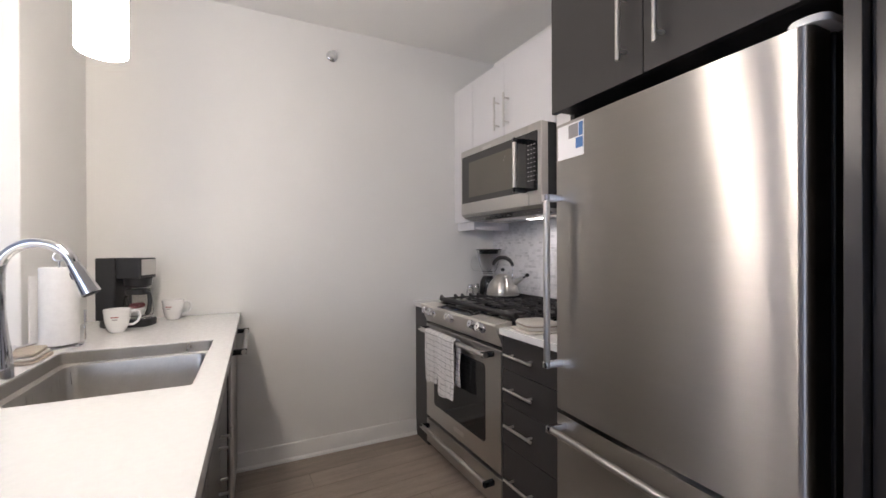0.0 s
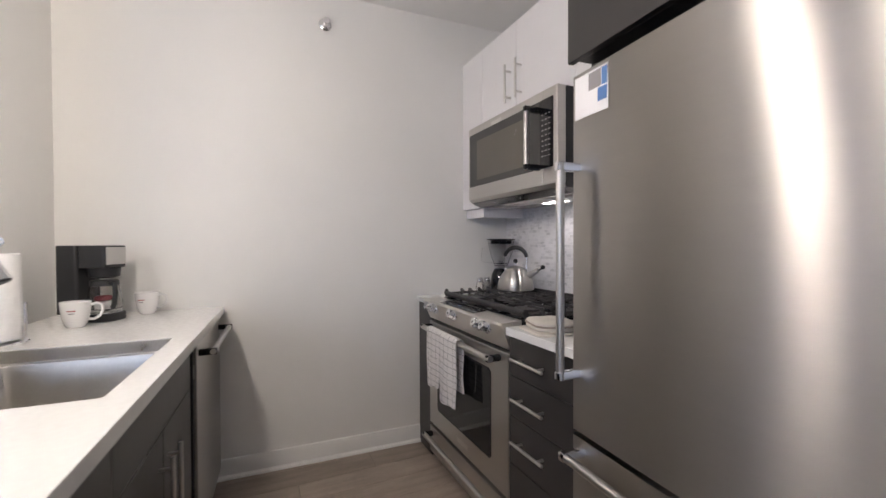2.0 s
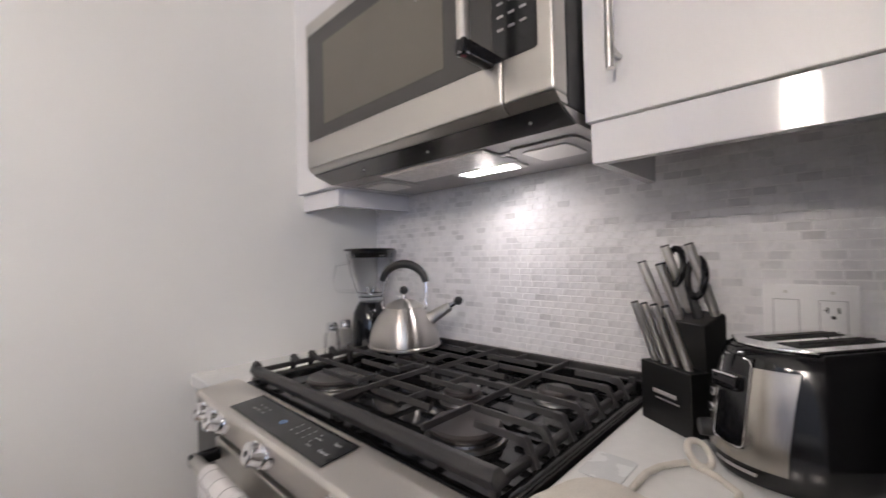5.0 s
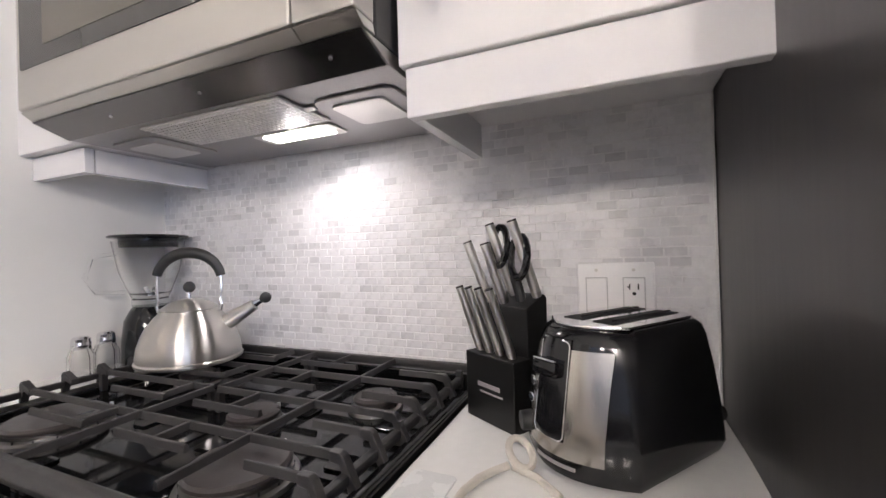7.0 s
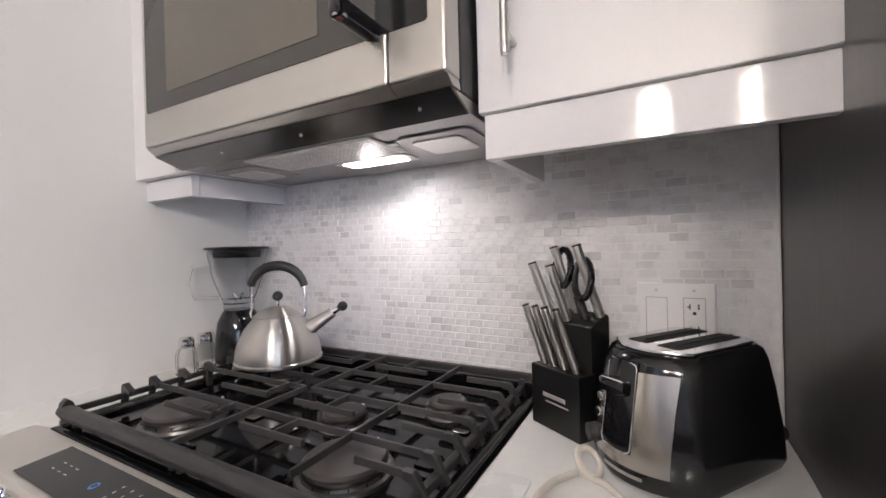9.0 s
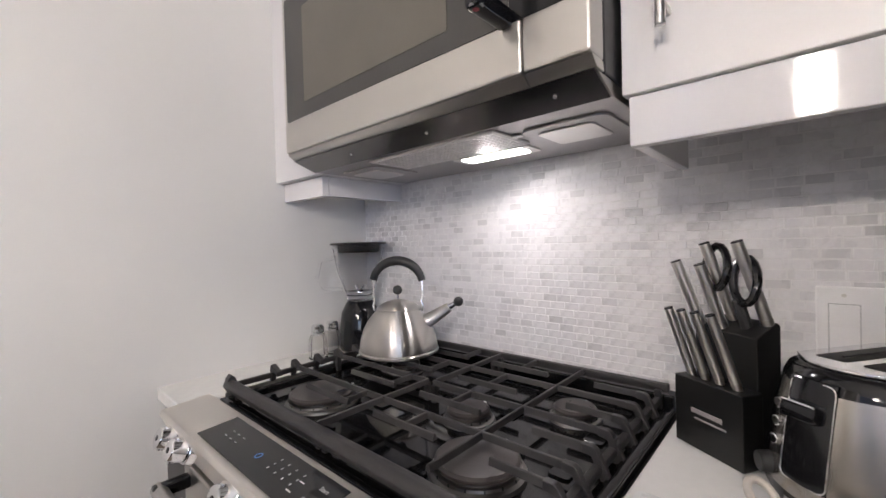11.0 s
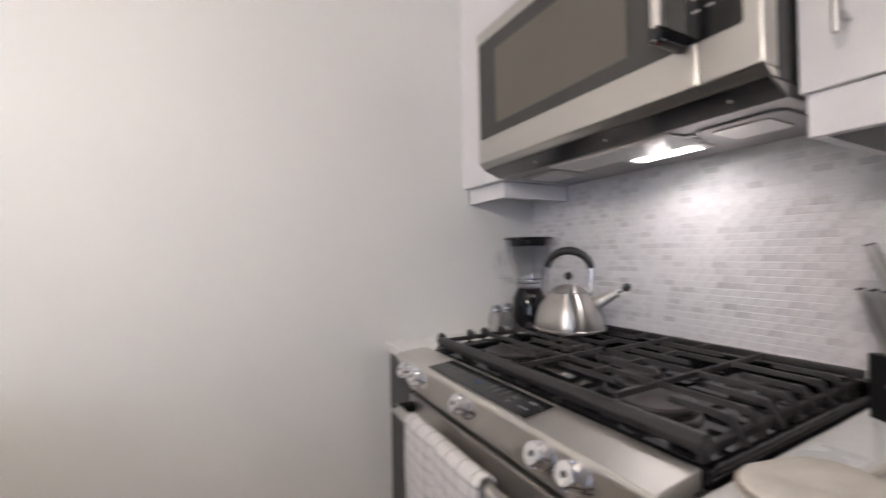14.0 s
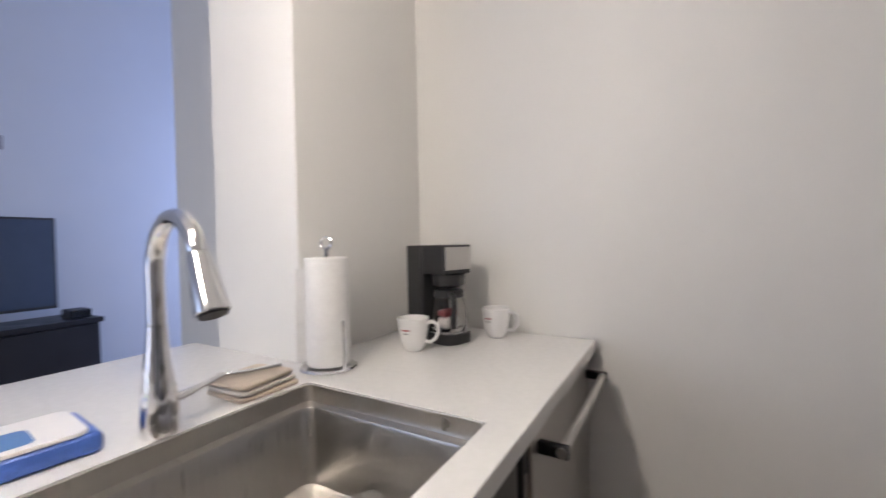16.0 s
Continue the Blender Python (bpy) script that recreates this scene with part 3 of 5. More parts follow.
for y in (1.997, 2.493):
    part("bracket", box(PX + 0.011, y - 0.011, 0.813, 0.032, y + 0.011, 0.837, 0.004), BLACKGLOSS, hd)
st = part("side_trim", box(PX - 0.021, 1.925, 0.105, PX + 0.004, 1.952, 0.872, 0.002), BLACKMATT, dw, "black side trim with vent slits")
for k in range(6):
    part("vent_slit", box(PX + 0.0035, 1.932, 0.79 - 0.009 * k, PX + 0.0055, 1.947, 0.794 - 0.009 * k, 0.0005), NICKEL, st)
swing(0, 0, 0)

# ---- range ----
RF = 1.03
# the front stands a little wider than the cooktop
FL, FR = 2.338, 1.550
rg = thing("gas_range", "stainless steel gas range with black cast iron grates", "range", (1.33, 1.907, 0.0))
part("body", box(RF + 0.035, RR + 0.002, 0.06, BACK - 0.03, RL - 0.002, 0.905, 0.003), BLACKMATT, rg, "black range sides")
for lx in (RF + 0.08, BACK - 0.09):
    for ly in (RR + 0.05, RL - 0.05):
        part("foot", cyl((lx, ly, FLZ), (lx, ly, 0.062), 0.018, n=16), BLACKMATT, rg)
# control panel with a sloping face and flat top
cp = part("control_panel", prism([(RF + 0.034, 0.812), (RF + 0.002, 0.815), (0.988, 0.915), (0.992, 0.924), (1.084, 0.931), (1.084, 0.90)],
          FR - 0.012, FL - 0.004, "y", 0.002), PANELSTEEL, rg, "brushed steel control panel")
dp = part("display", prism([(1.002, 0.9262), (1.071, 0.9314), (1.071, 0.9326), (1.002, 0.9276)], 1.783, 2.146, "y"), DARKGLASS, cp, "black touch display")
tilt = pose(0, 0, 0, 0, math.degrees(math.atan2(-0.0045, 0.06)), 0)


def on_display(x, y):
    return pose(x, y, 0.9286 + (x - 1.012) * 0.075) @ tilt @ pose(0, 0, 0, 0, 0, -90)


words("Start", 0.0095, on_display(1.048, 1.823), WHITEINK, cp, "start_label")
words("Cancel", 0.0095, on_display(1.022, 1.827), WHITEINK, cp, "cancel_label")
bm = bmesh.new()
for k in range(3):
    for j in range(4):
        box(-0.0012, -0.002, 0.0, 0.0012, 0.002, 0.0004, 0, bm, m=on_display(1.03 + 0.011 * k, 1.865 + 0.022 * j))
for k in range(2):
    for j in range(3):
        box(-0.004, -0.0008, 0.0, 0.004, 0.0008, 0.0004, 0, bm, m=on_display(1.03 + 0.014 * k, 2.05 + 0.02 * j))
    box(-0.006, -0.001, 0.0, 0.006, 0.001, 0.0004, 0, bm, m=on_display(1.022 + 0.02 * k, 1.855))
tagged(part("key_marks", bm, WHITEINK, cp), kind="stuff")
part("clock_mark", lathe([(0.004, 0), (0.006, 0.0005), (0.007, 0)], 20, m=on_display(1.036, 1.975)), BLUEINK, cp)
for ky in (2.245, 2.175, 1.962, 1.722, 1.655):
    base = Vector((1.001, ky, 0.888))
    out = Vector((-0.93, 0, 0.37)).normalized()
    kn = part("knob", cyl(base - out * 0.004, base + out * 0.012, 0.026, 0.023, 28, bev=0.002), CHROME, rg, "chrome burner knob")
    part("grip", cyl(base + out * 0.012, base + out * 0.040, 0.0205, 0.0185, 28, bev=0.003), CHROME, kn)
    side = Vector((0.37, 0, 0.93)).normalized()
    bm = cyl(base + out * 0.028 - side * 0.021, base + out * 0.028 + side * 0.021, 0.0065, n=12, bev=0.001)
    part("pointer", bm, CHROME, kn)
    part("mark", cyl(base + out * 0.0395, base + out * 0.0405, 0.005, n=12), BLACKGLOSS, kn)
# oven door with window
od = part("oven_door", box(RF, FR, 0.225, RF + 0.034, FL, 0.800, 0.004), STEELSIDE, rg, "steel oven door")
part("window_glass", prism([(y, z) for y, z in rounded(1.685, 0.33, 2.225, 0.70, 0.02)], RF - 0.0018, RF + 0.004, "x"), DARKGLASS, od, "black oven window")
bm = prism(rounded(1.678, 0.323, 2.232, 0.707, 0.024), RF - 0.0006, RF + 0.003, "x")
part("window_seal", bm, BLACKMATT, od)
part("badge", box(RF - 0.002, 1.885, 0.262, RF + 0.001, 1.99, 0.285, 0.001), NICKEL, od, "small blank metal badge")
hd = part("handle", cyl((0.978, 2.318, 0.772), (0.978, 1.600, 0.772), 0.0135, n=24, bev=0.001), STEELSIDE, od, "horizontal steel bar handle")
for y in (2.306, 1.614):
    part("bracket", box(0.966, y - 0.012, 0.759, RF + 0.002, y + 0.012, 0.785, 0.005), BLACKGLOSS, hd)
dv = part("drawer", box(RF, FR, 0.060, RF + 0.034, FL, 0.205, 0.004), STEELSIDE, rg, "steel warming drawer")
hd = part("handle", cyl((0.985, 2.318, 0.168), (0.985, 1.620, 0.168), 0.0135, n=24, bev=0.001), STEELSIDE, dv, "horizontal steel bar handle")
for y in (2.306, 1.614):
    part("bracket", box(0.973, y - 0.012, 0.155, RF + 0.002, y + 0.012, 0.181, 0.005), BLACKGLOSS, hd)
# cooktop tray
ct = part("cooktop", box(1.086, RR + 0.002, 0.905, BACK - 0.016, RL - 0.002, 0.922, 0.003), ENAMEL, rg, "glossy black enamel cooktop")
for x0, y0, x1, y1, z1 in ((1.086, RR + 0.002, 1.10, RL - 0.002, 0.930), (BACK - 0.05, RR + 0.002, BACK - 0.016, RL - 0.002, 0.948),
                           (1.101, RR + 0.002, BACK - 0.051, RR + 0.018, 0.930), (1.101, RL - 0.018, BACK - 0.051, RL - 0.002, 0.930)):
    part("raised_rim", box(x0, y0, 0.9205, x1, y1, z1, 0.003), ENAMEL, ct)
for bx, by, r in ((1.228, 2.110, 0.066), (1.225, 1.695, 0.062), (1.475, 1.66, 0.038), (1.475, 2.115, 0.036), (1.35, 1.81, 0.040)):
    bu = part("burner", lathe([(r + 0.010, 0.0), (r + 0.008, 0.005), (r + 0.002, 0.007), (r + 0.001, 0.011), (r - 0.004, 0.012), (r - 0.004, 0.015), (0, 0.015)], 40, (bx, by, 0.9225)), BURNERALU, rg, "aluminium burner ring")
    part("burner_cap", lathe([(r - 0.002, 0.0), (r, 0.002), (r, 0.006), (r - 0.004, 0.0095), (0, 0.0105)], 40, (bx, by, 0.9378)), BURNERCAP, bu, "dark round burner cap")
    for k in range(16):
        a = 2 * math.pi * k / 16
        c = Vector((bx + (r + 0.0012) * math.cos(a), by + (r + 0.0012) * math.sin(a), 0.9315))
        part("flame_slot", box(-0.001, -0.0012, -0.002, 0.001, 0.0012, 0.002, 0, m=Matrix.Translation(c) @ Matrix.Rotation(a, 4, "Z")), BLACKMATT, bu)
    part("igniter", cyl((bx + r + 0.012, by, 0.921), (bx + r + 0.012, by, 0.940), 0.003, n=10), WHITEPLASTIC, bu)
# raised pads and bright screws on the tray
for x in (1.155, 1.30, 1.42, 1.56):
    for y in (1.60, 1.76, 1.99, 2.21):
        part("tray_pad", prism(rounded(x - 0.02, y - 0.016, x + 0.02, y + 0.016, 0.005, 3), 0.9222, 0.9255, "z", 0.001), ENAMEL, ct)
# two cast iron grates
GT = 0.968
LONG = (1.252, 1.372, 1.497)
FINGER = (1.201, 1.313, 1.430, 1.556)


def bar_y(bm, x, a, b, w=0.0033, h=0.010):
    lo, hi = min(a, b), max(a, b)
    prism([(x - w - 0.0012, GT - h), (x - w + 0.0008, GT - 0.001), (x - w + 0.002, GT), (x + w - 0.002, GT), (x + w - 0.0008, GT - 0.001), (x + w + 0.0012, GT - h)], lo, hi, "y", bm=bm)


def bar_x(bm, y, a, b, w=0.0033, h=0.010):
    prism([(y - w - 0.0012, GT - h), (y - w + 0.0008, GT - 0.001), (y - w + 0.002, GT), (y + w - 0.002, GT), (y + w - 0.0008, GT - 0.001), (y + w + 0.0012, GT - h)], a, b, "x", bm=bm)


def peak(bm, x, y):
    """The raised pointed end of a bar over the wall side of the cooktop."""
    prism([(y - 0.040, GT - 0.002), (y - 0.040, GT - 0.012), (y - 0.018, GT - 0.006), (y - 0.006, GT - 0.030), (y, GT - 0.030),
           (y - 0.004, GT + 0.006), (y - 0.010, GT + 0.011)], x - 0.006, x + 0.006, "x", 0.0012, bm)


def claw(bm, x, y):
    """The bent foot in which a bar comes down to the rail on the counter side."""
    prism([(y + 0.040, GT), (y + 0.040, GT - 0.012), (y + 0.026, GT - 0.014), (y + 0.014, GT - 0.044), (y + 0.001, GT - 0.044),
           (y + 0.004, GT - 0.034), (y + 0.019, GT - 0.004), (y + 0.025, GT)], x - 0.0055, x + 0.0055, "x", 0.0012, bm)


def front_bar(bm, a, b):
    """The broad front bar with its rounded back and sloping foot."""
    prism([(1.100, GT - 0.028), (1.091, GT - 0.012), (1.094, GT - 0.004), (1.100, GT), (1.109, GT), (1.116, GT - 0.005), (1.124, GT - 0.018), (1.134, GT - 0.030)],
          a, b, "y", 0.0015, bm)


def feet(bm, ys):
    for x in (1.118, 1.372, 1.615):
        for y in ys:
            box(x - 0.006, y - 0.006, 0.9225, x + 0.006, y + 0.006, GT - 0.010, 0.001, bm)


LEFT, RIGHT, MID = RL - 0.006, RR + 0.010, 1.926
# the grate at the wall: open fingers in one row of cells, pointed ends over the side
bm = bmesh.new()
front_bar(bm, RIGHT + 0.004, LEFT - 0.004)
prism([(1.094, GT - 0.018), (1.098, GT + 0.004), (1.106, GT + 0.012), (1.114, GT + 0.004), (1.122, GT - 0.018)], LEFT - 0.018, LEFT, "y", 0.002, bm)
bar_x(bm, MID + 0.008, 1.112, 1.372)
for x in LONG:
    bar_y(bm, x, MID + (0.008 if x == 1.372 else 0.0006), LEFT - 0.038)
    peak(bm, x, LEFT)
for k, x in enumerate(FINGER):
    peak(bm, x, LEFT)
    bar_y(bm, x, 2.119, 1.972)
    bar_x(bm, 1.984, x, (LONG + (1.626,))[k])
box(1.112, LEFT - 0.012, GT - 0.020, 1.628, LEFT - 0.003, GT - 0.008, 0.002, bm)
box(1.622, MID + 0.0006, GT - 0.016, 1.635, LEFT - 0.002, GT, 0.002, bm)
feet(bm, (MID + 0.010, LEFT - 0.016))
part("grate", bm, CASTIRON, rg, "black cast iron grate")
# the grate at the counter: a row of closed cells and a row of fingers that bend down to a rail
bm = bmesh.new()
bar_x(bm, MID - 0.008, 1.378, 1.626)
bar_x(bm, 1.706, 1.135, 1.626)
for x in LONG:
    bar_y(bm, x, MID - (0.008 if x == 1.372 else 0.0006), RIGHT + 0.038)
    claw(bm, x, RIGHT)
for k, x in enumerate(FINGER):
    nxt = (LONG + (1.626,))[k]
    bar_y(bm, x, 1.898, 1.755)
    bar_x(bm, 1.820, x, nxt)
    bar_y(bm, x, 1.655, RIGHT + 0.038)
    claw(bm, x, RIGHT)
box(1.112, RIGHT + 0.012, GT - 0.036, 1.628, RIGHT + 0.024, GT - 0.022, 0.003, bm)
box(1.622, RIGHT + 0.002, GT - 0.016, 1.635, MID - 0.0006, GT, 0.002, bm)
feet(bm, (RIGHT + 0.018, MID - 0.010))
part("grate", bm, CASTIRON, rg, "black cast iron grate")
part("side_trim", box(1.10, RL - 0.0015, 0.915, 1.60, RL + 0.0035, 0.938, 0.001), NICKEL, rg, "bright steel side trim")

# ---- microwave hood ----
MX, MZ0, MZ1 = 1.256, 1.478, 1.882
mw = thing("microwave", "stainless steel over-the-range microwave with hood lamp lit", "microwave", (1.46, 1.907, 1.44))
part("body", box(MX + 0.045, RR + 0.004, 1.463, BACK - 0.014, RL - 0.004, MZ1, 0.003), BLACKMATT, mw, "black microwave sides")
yd = 1.625
dr = part("door", box(MX, yd + 0.001, MZ0, MX + 0.044, RL - 0.003, MZ1, 0.004), STEELSIDE, mw, "brushed steel microwave door")
part("window_border", prism(rounded(yd + 0.019, 1.550, RL - 0.018, 1.842, 0.006), MX - 0.0015, MX + 0.01, "x"), MWBORDER, dr, "dark glass border")
part("window_glass", prism(rounded(yd + 0.13, 1.582, RL - 0.10, 1.798, 0.004), MX - 0.0025, MX + 0.004, "x"), MWGLASS, dr, "tinted viewing window")
part("badge", box(MX - 0.003, 1.945, 1.846, MX + 0.001, 2.035, 1.862, 0.001), NICKEL, dr, "small blank metal badge")
hd = part("handle", cyl((MX - 0.070, 1.648, 1.545), (MX - 0.070, 1.648, 1.815), 0.0105, n=24, bev=0.001), STEELSIDE, dr, "vertical steel bar handle")
for z in (1.557, 1.803):
    part("bracket", box(MX - 0.081, 1.637, z - 0.013, MX + 0.001, 1.659, z + 0.013, 0.005), BLACKGLOSS, hd)
part("medallion", cyl((MX - 0.070, 1.648, 1.5435), (MX - 0.070, 1.648, 1.5455), 0.0045, n=16), REDINK, hd)
cp = part("control_panel", box(MX, RR + 0.004, MZ0, MX + 0.044, yd - 0.001, MZ1, 0.004), STEELSIDE, mw, "brushed steel side of the microwave")
kp = part("keypad", prism(rounded(RR + 0.030, 1.550, yd + 0.018, 1.842, 0.006), MX - 0.0012, MX + 0.004, "x"), BLACKGLOSS, cp, "black touch keypad")
bm = bmesh.new()
for k in range(9):
    for j in range(3):
        box(MX - 0.0018, 1.575 + 0.022 * j, 1.60 + 0.022 * k, MX - 0.0012, 1.587 + 0.022 * j, 1.604 + 0.022 * k, 0, bm)
tagged(part("key_marks", bm, GREYINK, kp), kind="stuff")
# curved chin, black vent strip and underside
for y0, y1 in ((RR + 0.004, yd - 0.001), (yd + 0.001, RL - 0.003)):
    part("chin", prism([(MX + 0.003, MZ0 - 0.0015), (MX + 0.040, MZ0 - 0.0015), (MX + 0.044, 1.464), (MX + 0.02, 1.464)], y0, y1, "y", 0.001), STEELSIDE, mw)
bs = part("base", prism([(MX + 0.024, 1.4625), (MX + 0.080, 1.442), (BACK - 0.03, 1.442), (BACK - 0.016, 1.4628), (MX + 0.045, 1.4628)], RR + 0.006, RL - 0.005, "y", 0.001), HOODGREY, mw, "grey metal hood underside")
part("vent_strip", prism([(MX + 0.020, 1.4632), (MX + 0.077, 1.4420), (MX + 0.075, 1.4405), (MX + 0.018, 1.4615)], RR + 0.008, RL - 0.007, "y"), HOODDARK, mw, "dark front vent strip")
for y in (1.60, 1.85, 2.08):
    part("screw", cyl((MX + 0.046, y, 1.4540), (MX + 0.044, y, 1.4490), 0.0026, n=10), NICKEL, bs)
for y0, y1 in ((1.735, 2.075),):
    ft = part("filter_frame", box(1.345, y0, 1.4375, 1.468, y1, 1.4415, 0.001), NICKEL, bs)
    bm = bmesh.new()
    for k in range(31):
        box(1.35, y0 + 0.006 + 0.0105 * k, 1.4355, 1.463, y0 + 0.0085 + 0.0105 * k, 1.4373, 0, bm)
    for k in range(11):
        box(1.351 + 0.0108 * k, y0 + 0.004, 1.4358, 1.3534 + 0.0108 * k, y1 - 0.004, 1.4372, 0, bm)
    part("filter_mesh", bm, GRILLE, ft, "aluminium mesh grease filter")
    part("pull_tab", box(1.40, y0 - 0.018, 1.4375, 1.415, y0 + 0.002, 1.4405, 0.001), NICKEL, ft)
ln = part("lamp_bezel", prism(rounded(1.482, 1.750, 1.545, 1.945, 0.008), 1.4385, 1.4416, "z"), NICKEL, bs)
part("lamp_lens", prism(rounded(1.490, 1.770, 1.535, 1.925, 0.004), 1.4368, 1.4384, "z"), LAMPGLOW, ln, "lit hood lamp lens")
for y0, y1 in ((1.56, 1.71), (2.10, 2.25)):
    rc = part("side_vent", prism(rounded(1.385, y0, 1.535, y1, 0.02), 1.4375, 1.4416, "z", 0.001), HOODGREY, bs)
    bm = prism(rounded(1.41, y0 + 0.03, 1.51, y1 - 0.02, 0.012), 1.4345, 1.4373, "z", 0.001)
    part("vent_cover", bm, NICKEL, rc)

# ---- wall plate ----
op = thing("wall_outlet", "white double wall plate with rocker switch and outlet on tiles", "outlet", (BACK - 0.014, 1.27, 1.10))
ox = BACK - 0.0085
part("plate", box(ox - 0.0085, 1.203, 1.040, ox, 1.331, 1.165, 0.003), WHITEPLASTIC, op)
# grey sheets behind rocker and receptacle paint in the shadow gaps round them
part("seam", box(ox - 0.0091, 1.2795, 1.0645, ox - 0.0086, 1.3165, 1.1385, 0), SEAMSHADE, op)
part("rocker", prism([(ox - 0.0092, 1.066), (ox - 0.0135, 1.066), (ox - 0.0105, 1.1015), (ox - 0.0115, 1.137), (ox - 0.0092, 1.137)], 1.281, 1.315, "y", 0.0008), WHITEPLASTIC, op)
part("seam", box(ox - 0.0091, 1.2185, 1.0645, ox - 0.0086, 1.2545, 1.1385, 0), SEAMSHADE, op)
rc = part("receptacle", box(ox - 0.0112, 1.220, 1.066, ox - 0.0092, 1.253, 1.137, 0.001), WHITEPLASTIC, op)
part("slot", box(ox - 0.0118, 1.2285, 1.117, ox - 0.0113, 1.2310, 1.127, 0), BLACKMATT, rc)
part("slot", box(ox - 0.0118, 1.2425, 1.117, ox - 0.0113, 1.2445, 1.127, 0), BLACKMATT, rc)
part("slot", box(ox - 0.0118, 1.2447, 1.1205, ox - 0.0113, 1.2475, 1.1230, 0), BLACKMATT, rc)
part("ground_hole", cyl((ox - 0.0118, 1.2365, 1.110), (ox - 0.0113, 1.2365, 1.110), 0.0032, n=10), BLACKMATT, rc)
for y in (1.226, 1.239):
    part("test_button", box(ox - 0.0122, y, 1.093, ox - 0.0113, y + 0.009, 1.101, 0.0004), WHITEPLASTIC, rc)
part("slot", box(ox - 0.0118, 1.2295, 1.078, ox - 0.0113, 1.2315, 1.087, 0), BLACKMATT, rc)
part("slot", box(ox - 0.0118, 1.2415, 1.078, ox - 0.0113, 1.2435, 1.086, 0), BLACKMATT, rc)
for y in (1.2365, 1.298):
    for z in (1.0515, 1.1515):
        part("plate_screw", cyl((ox - 0.0084, y, z), (ox - 0.0092, y, z), 0.003, n=12), NICKEL, op)

# ---- things round the range ----
kt = thing("kettle", "brushed steel whistling kettle with black handle on the grate", "kettle", (1.478, 2.142, GT), rz=-60)
part("body", lathe([(0, 0.001), (0.098, 0.001), (0.104, 0.004), (0.105, 0.009), (0.101, 0.012), (0.102, 0.02), (0.099, 0.04), (0.092, 0.062), (0.081, 0.083),
     (0.067, 0.101), (0.057, 0.111), (0.056, 0.114), (0, 0.114)], 56), KETTLESTEEL, kt)
ld = part("lid", lathe([(0.0575, 0.1145), (0.0585, 0.1155), (0.056, 0.118), (0.045, 0.126), (0.028, 0.134), (0.012, 0.1375), (0, 0.138)], 48), KETTLESTEEL, kt)
bm = ball((0, 0, 0.163), 0.0125)
part("lid_knob", bm, BLACKMATT, ld, "round black lid knob")
part("knob_stem", cyl((0, 0, 0.137), (0, 0, 0.152), 0.0035, n=12), CHROME, ld)
arc = [(0.068 * math.cos(radians(a)), 0, 0.178 + 0.062 * math.sin(radians(a))) for a in range(8, 173, 8)]
part("grip", tube(arc, [0.0095 + 0.003 * math.sin(math.pi * k / (len(arc) - 1)) for k in range(len(arc))], 14), BLACKMATT, kt, "black arched plastic grip")
for s in (-1, 1):
    pts = [(s * 0.067, 0, 0.192), (s * 0.068, 0, 0.165), (s * 0.067, 0, 0.145), (s * 0.0645, 0, 0.133), (s * 0.069, 0, 0.122), (s * 0.066, 0, 0.110), (s * 0.058, 0, 0.107)]
    part("handle_wire", tube(pts, 0.003, 10), CHROME, kt)
sp = part("spout", cyl((0.072, 0, 0.078), (0.138, 0, 0.118), 0.0195, 0.0125, 28), KETTLESTEEL, kt)
part("whistle_arm", cyl((0.134, 0, 0.1165), (0.152, 0, 0.127), 0.0085, 0.007, 20), CHROME, sp)
part("whistle_knob", ball((0.162, 0, 0.133), 0.0125), BLACKMATT, sp, "round black whistle knob")

bl = thing("blender", "blender with clear jar, black lid and black base", "blender", (1.57, 2.432, 0.914), rz=0)
part("base", lathe([(0, 0.001), (0.066, 0.001), (0.068, 0.006), (0.066, 0.07), (0.06, 0.12), (0.045, 0.15), (0.04, 0.156), (0, 0.156)], 36), BLACKGLOSS, bl, "black motor base")
part("collar", lathe([(0.034, 0.157), (0.042, 0.158), (0.043, 0.175), (0.039, 0.178), (0.034, 0.176)], 36), CLEARPLASTIC, bl)
part("jar", lathe([(0.0, 0.180), (0.042, 0.180), (0.047, 0.19), (0.069, 0.25), (0.083, 0.330), (0.0812, 0.330), (0.0672, 0.25), (0.0455, 0.193), (0.0, 0.186)], 40), CLEARPLASTIC, bl, "clear plastic jar")
part("jar_handle", tube([(-0.064, 0.03, 0.30), (-0.11, 0.05, 0.29), (-0.122, 0.056, 0.24), (-0.10, 0.05, 0.20), (-0.048, 0.026, 0.195)], 0.006, 12), CLEARPLASTIC, bl)
part("lid", lathe([(0, 0.314), (0.066, 0.314), (0.068, 0.337), (0.090, 0.339), (0.092, 0.343), (0.088, 0.346), (0.04, 0.348), (0, 0.348)], 40), BLACKGLOSS, bl, "black lid")
bm = bmesh.new()
for a in (0, 90, 180, 270):
    prism([(0.003, 0.186), (0.008, 0.186), (0.02, 0.206), (0.017, 0.208)], -0.003, 0.003, "y", bm=bm)
    bm.transform(pose(0, 0, 0, 0, 0, 90))
part("blades", bm, CHROME, bl)
for j, w in ((0, 0.034), (1, 0.02)):
    part("label_bar", box(-0.064 * 0.82, -0.02, 0.126 - 0.012 * j, -0.064 * 0.80, -0.02 + w, 0.130 - 0.012 * j, 0, m=pose(0, 0, 0, 0, 0, 35)), WHITEINK, bl)

